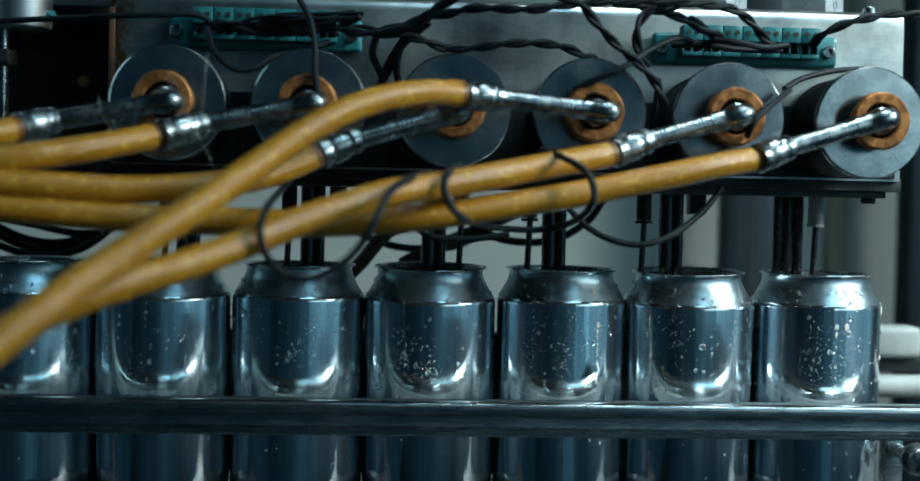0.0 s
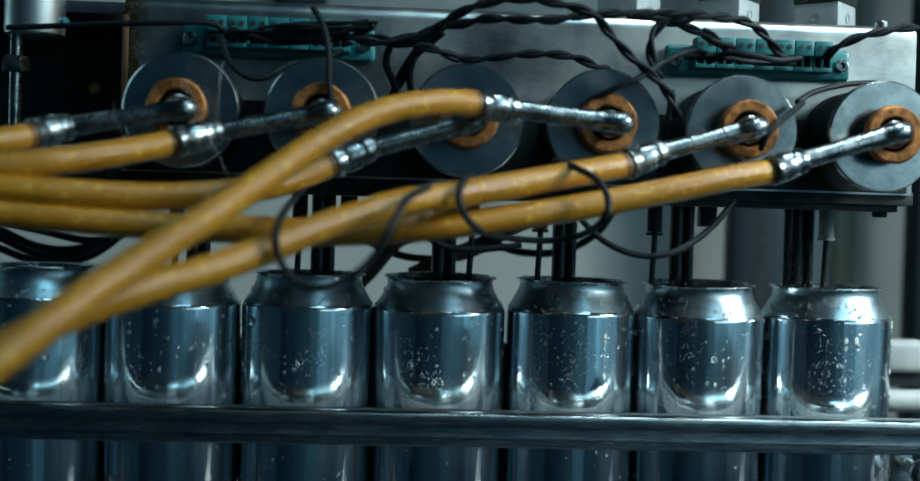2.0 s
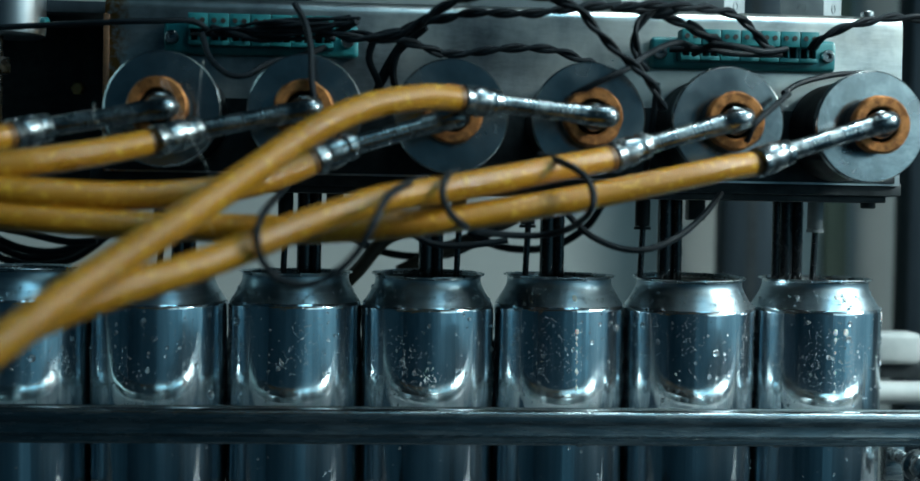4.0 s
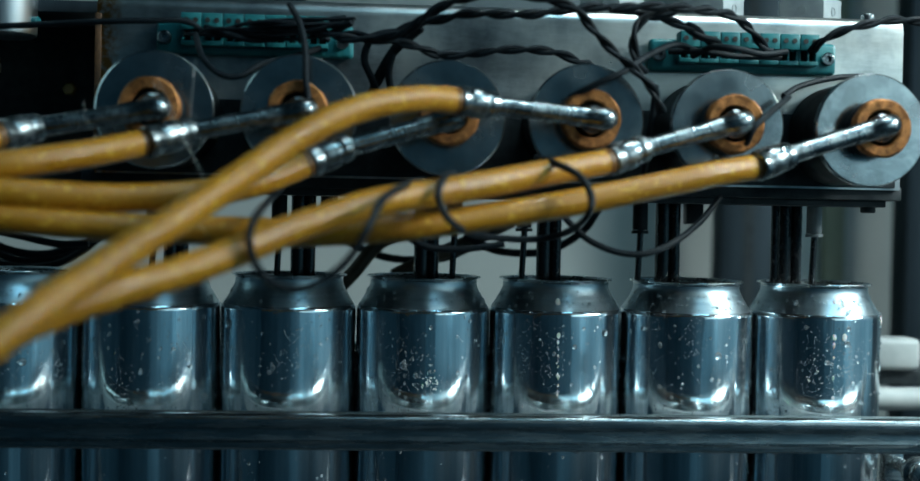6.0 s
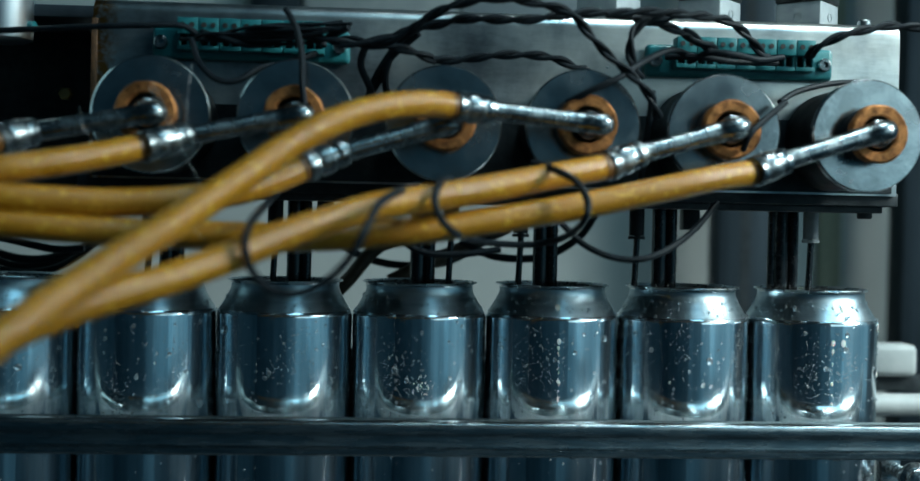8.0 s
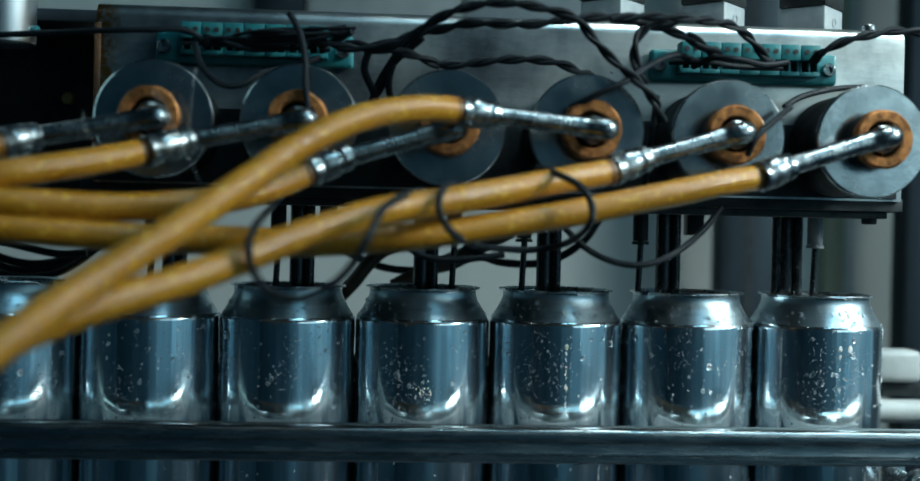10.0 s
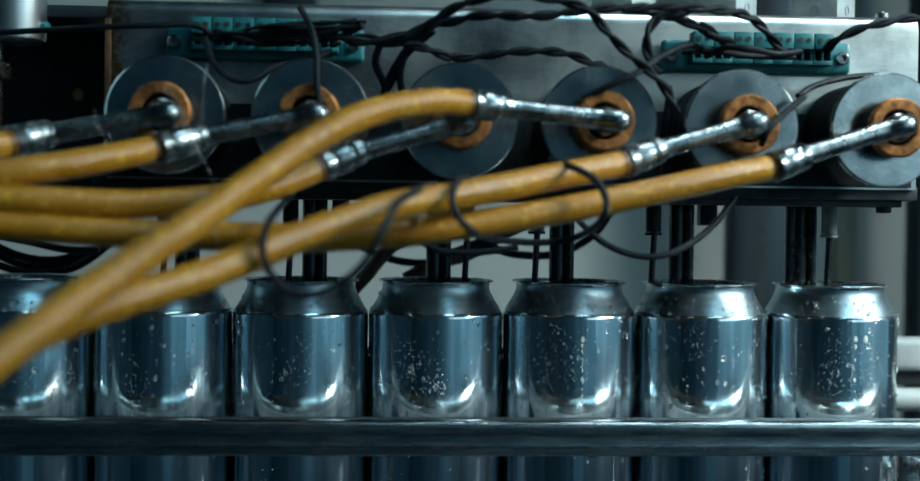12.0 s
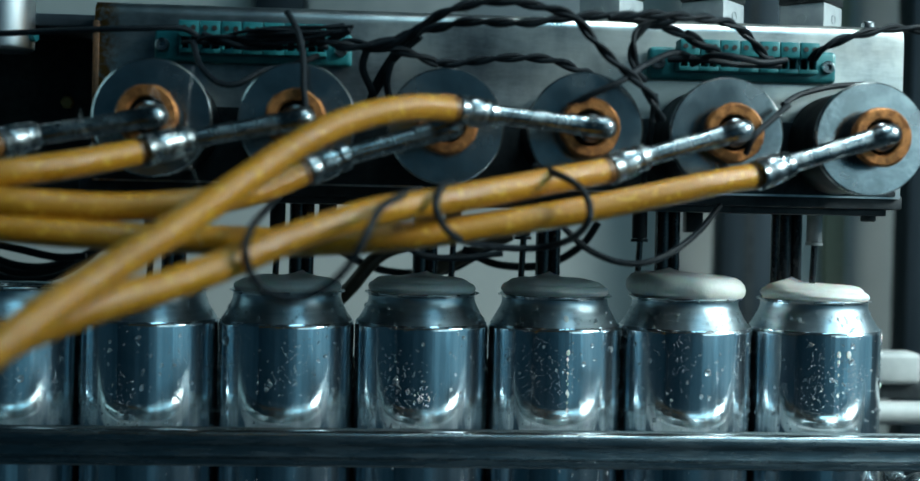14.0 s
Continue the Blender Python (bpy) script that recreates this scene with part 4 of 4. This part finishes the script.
CANS = {k: can(k) for k in range(1, 8)}


SPREAD = {3: (21.0, 2.0), 4: (21.4, 2.4), 5: (21.4, 2.4), 6: (22.2, 5.2), 7: (21.4, 2.2)}  # radius and height of the foam roll
REST = {3: 0, 4: -3, 5: 9, 6: -7, 7: 4}  # how far each can has turned when the foam comes


def foam(k, height, nozzle_x, slope, lobe_r, lobe_z):
    """A dome of foam that climbs out of the can round the nozzle, and lobes of it that spread over the rim."""
    back = Matrix.Rotation(radians(-REST[k]), 4, "Z")
    bm = bmesh.new()
    prof = [(0, -14), (24.5, -14), (25.4, -12), (25.6, -1.0), (25.5, 1.2), (25.1, height * 0.42), (24.1, height * 0.66), (22.2, height * 0.82), (18.6, height * 0.93), (13, height * 0.985), (7, height), (0, height)]
    fine = []
    for (r0, z0), (r1, z1) in zip(prof, prof[1:]):
        fine += [(r0 + (r1 - r0) * t / 3, z0 + (z1 - z0) * t / 3) for t in range(3)]
    lathe(bm, fine + [prof[-1]], 64)
    dx = nozzle_x - (k - 4) * PITCH
    for v in bm.verts:
        if v.co.z > 0.001:
            d = math.hypot(v.co.x / MM - dx, v.co.y / MM - 12)
            n = noise.noise(v.co * 90 + Vector((k, 0, 0)))
            v.co.z += (n * 0.7 + 3.0 * math.exp(-(d / 5.0) ** 2) - slope * v.co.x / MM * 0.04) * MM * min(1, v.co.z / 0.004)
    bm.transform(back)
    f = part("foam", bm, FOAM, CANS[k], "pale creamy foam swelling out of the can")
    lobes = []
    R = SPREAD[k][0]
    for j in range(12):
        a = 2 * math.pi * j / 12
        bm = bmesh.new()
        rings = []
        for u in range(13):
            b = a + radians(-27 + u * 4.5)
            ring = []
            for w in range(16):
                c = 2 * math.pi * w / 16
                p = Vector(((R + lobe_r * math.cos(c)) * math.cos(b), (R + lobe_r * math.cos(c)) * math.sin(b), lobe_z * math.sin(c)))
                p *= 1 + 0.025 * noise.noise(p * 0.11 + Vector((k, 3, k)))
                p.z -= slope * p.x * 0.05
                ring.append(bm.verts.new((p - Vector((R * math.cos(a), R * math.sin(a), 0))) * MM))
            rings.append(ring)
        for p, q in zip(rings, rings[1:]):
            for w in range(16):
                bm.faces.new((p[w], p[(w + 1) % 16], q[(w + 1) % 16], q[w]))
        bm.faces.new(rings[0]), bm.faces.new(rings[-1])
        lobes.append((a, part("foam_lobe", bm, FOAM, f)))
    return f, lobes


FOAMS = {3: foam(3, 7.0, -60.7, 0, 5.5, 3.0), 4: foam(4, 8.0, 1.9, 0.3, 5.5, 3.4), 5: foam(5, 8.5, 64.8, 0.4, 5.5, 3.4),
         6: foam(6, 12, 126.7, 0.8, 7.6, 6.4), 7: foam(7, 8.0, 191, 0.5, 5.5, 3.2)}


def motions():
    """The cans turn a little as they fill, foam climbs out, and at the end the filling head lifts."""
    turns = {
        7: ((0, 2), (2, 1), (3, 1), (5.5, 0), (6.5, 0), (7.5, 1), (10, 4), (14, 4)),
        6: ((0, -14), (1, -14), (2, -13), (3, -9), (5.5, 2), (6.5, 0), (7.5, -2), (10, -7), (14, -7)),
        5: ((0, 31), (1, 30), (2, 28), (3, 24), (5.5, 0), (6.5, 0), (7.5, 2), (10, 6.5), (11, 7.5), (14, 9)),
        4: ((0, -4), (1, -5), (2, -7), (3, -7), (5.5, 3), (6.5, 0), (10, -3), (14, -3)),
        3: ((0, 6), (2, 4), (3, 3), (5.5, 0), (14, 0)),
        2: ((0, -3), (3, -2), (5.5, 0), (6.5, 0), (10, 1), (14, 3)),
        1: ((0, -3), (5.5, 0), (14, 1))}
    for k, rows in turns.items():
        x = (k - 4) * PITCH * MM
        lean = 2.0 if k in (2, 4, 6) else 0.3
        walk(CANS[k], [(t, pose(x, 0, -0.0012 if t < 4 else -0.0007 if t < 12 else -0.0013, lean if t <= 3 else 0.5 * lean if t < 6 else 0.3, 0, a)) for t, a in rows])
    rises = {
        3: ((0, -16), (12.25, -16), (12.45, -4), (12.6, -0.5), (13, 0), (14, 0)),
        4: ((0, -17), (12.3, -17), (12.5, -5), (12.8, -0.5), (13.2, 0), (14, 0)),
        5: ((0, -17), (12.7, -17), (12.9, -5), (13.1, -1), (13.4, 0), (14, 0)),
        6: ((0, -20), (12.4, -20), (12.6, -9), (12.8, -3.5), (12.95, 0.5), (13.15, 2.0), (13.6, 1.0), (14, 0)),
        7: ((0, -17), (12.2, -17), (12.4, -9), (12.55, -5), (12.75, 0), (13.2, 0.5), (14, 0))}
    for k, rows in rises.items():
        f, lobes = FOAMS[k]
        walk(f, [(t, pose(0, 0, (122 + dz) * MM)) for t, dz in rows])
        out, up = SPREAD[k]
        t2, t3 = rows[2][0], rows[3][0]
        for a, o in lobes:
            steps = ((0, 12, -6), (t2, 13, -5), (t3, out - 3, up - 1), (t3 + 0.3, out, up), (14, out, up))
            walk(o, [(t, pose(r * math.cos(a) * MM, r * math.sin(a) * MM, z * MM)) for t, r, z in steps])
    for ob in HEAD:
        m = ob.matrix_basis.copy()
        walk(ob, [(t, Matrix.Translation((0, 0, dz * MM)) @ m) for t, dz in ((0, 0), (13.6, 0), (13.75, 0.5), (13.9, 2.1), (14, 3.3))])


motions()
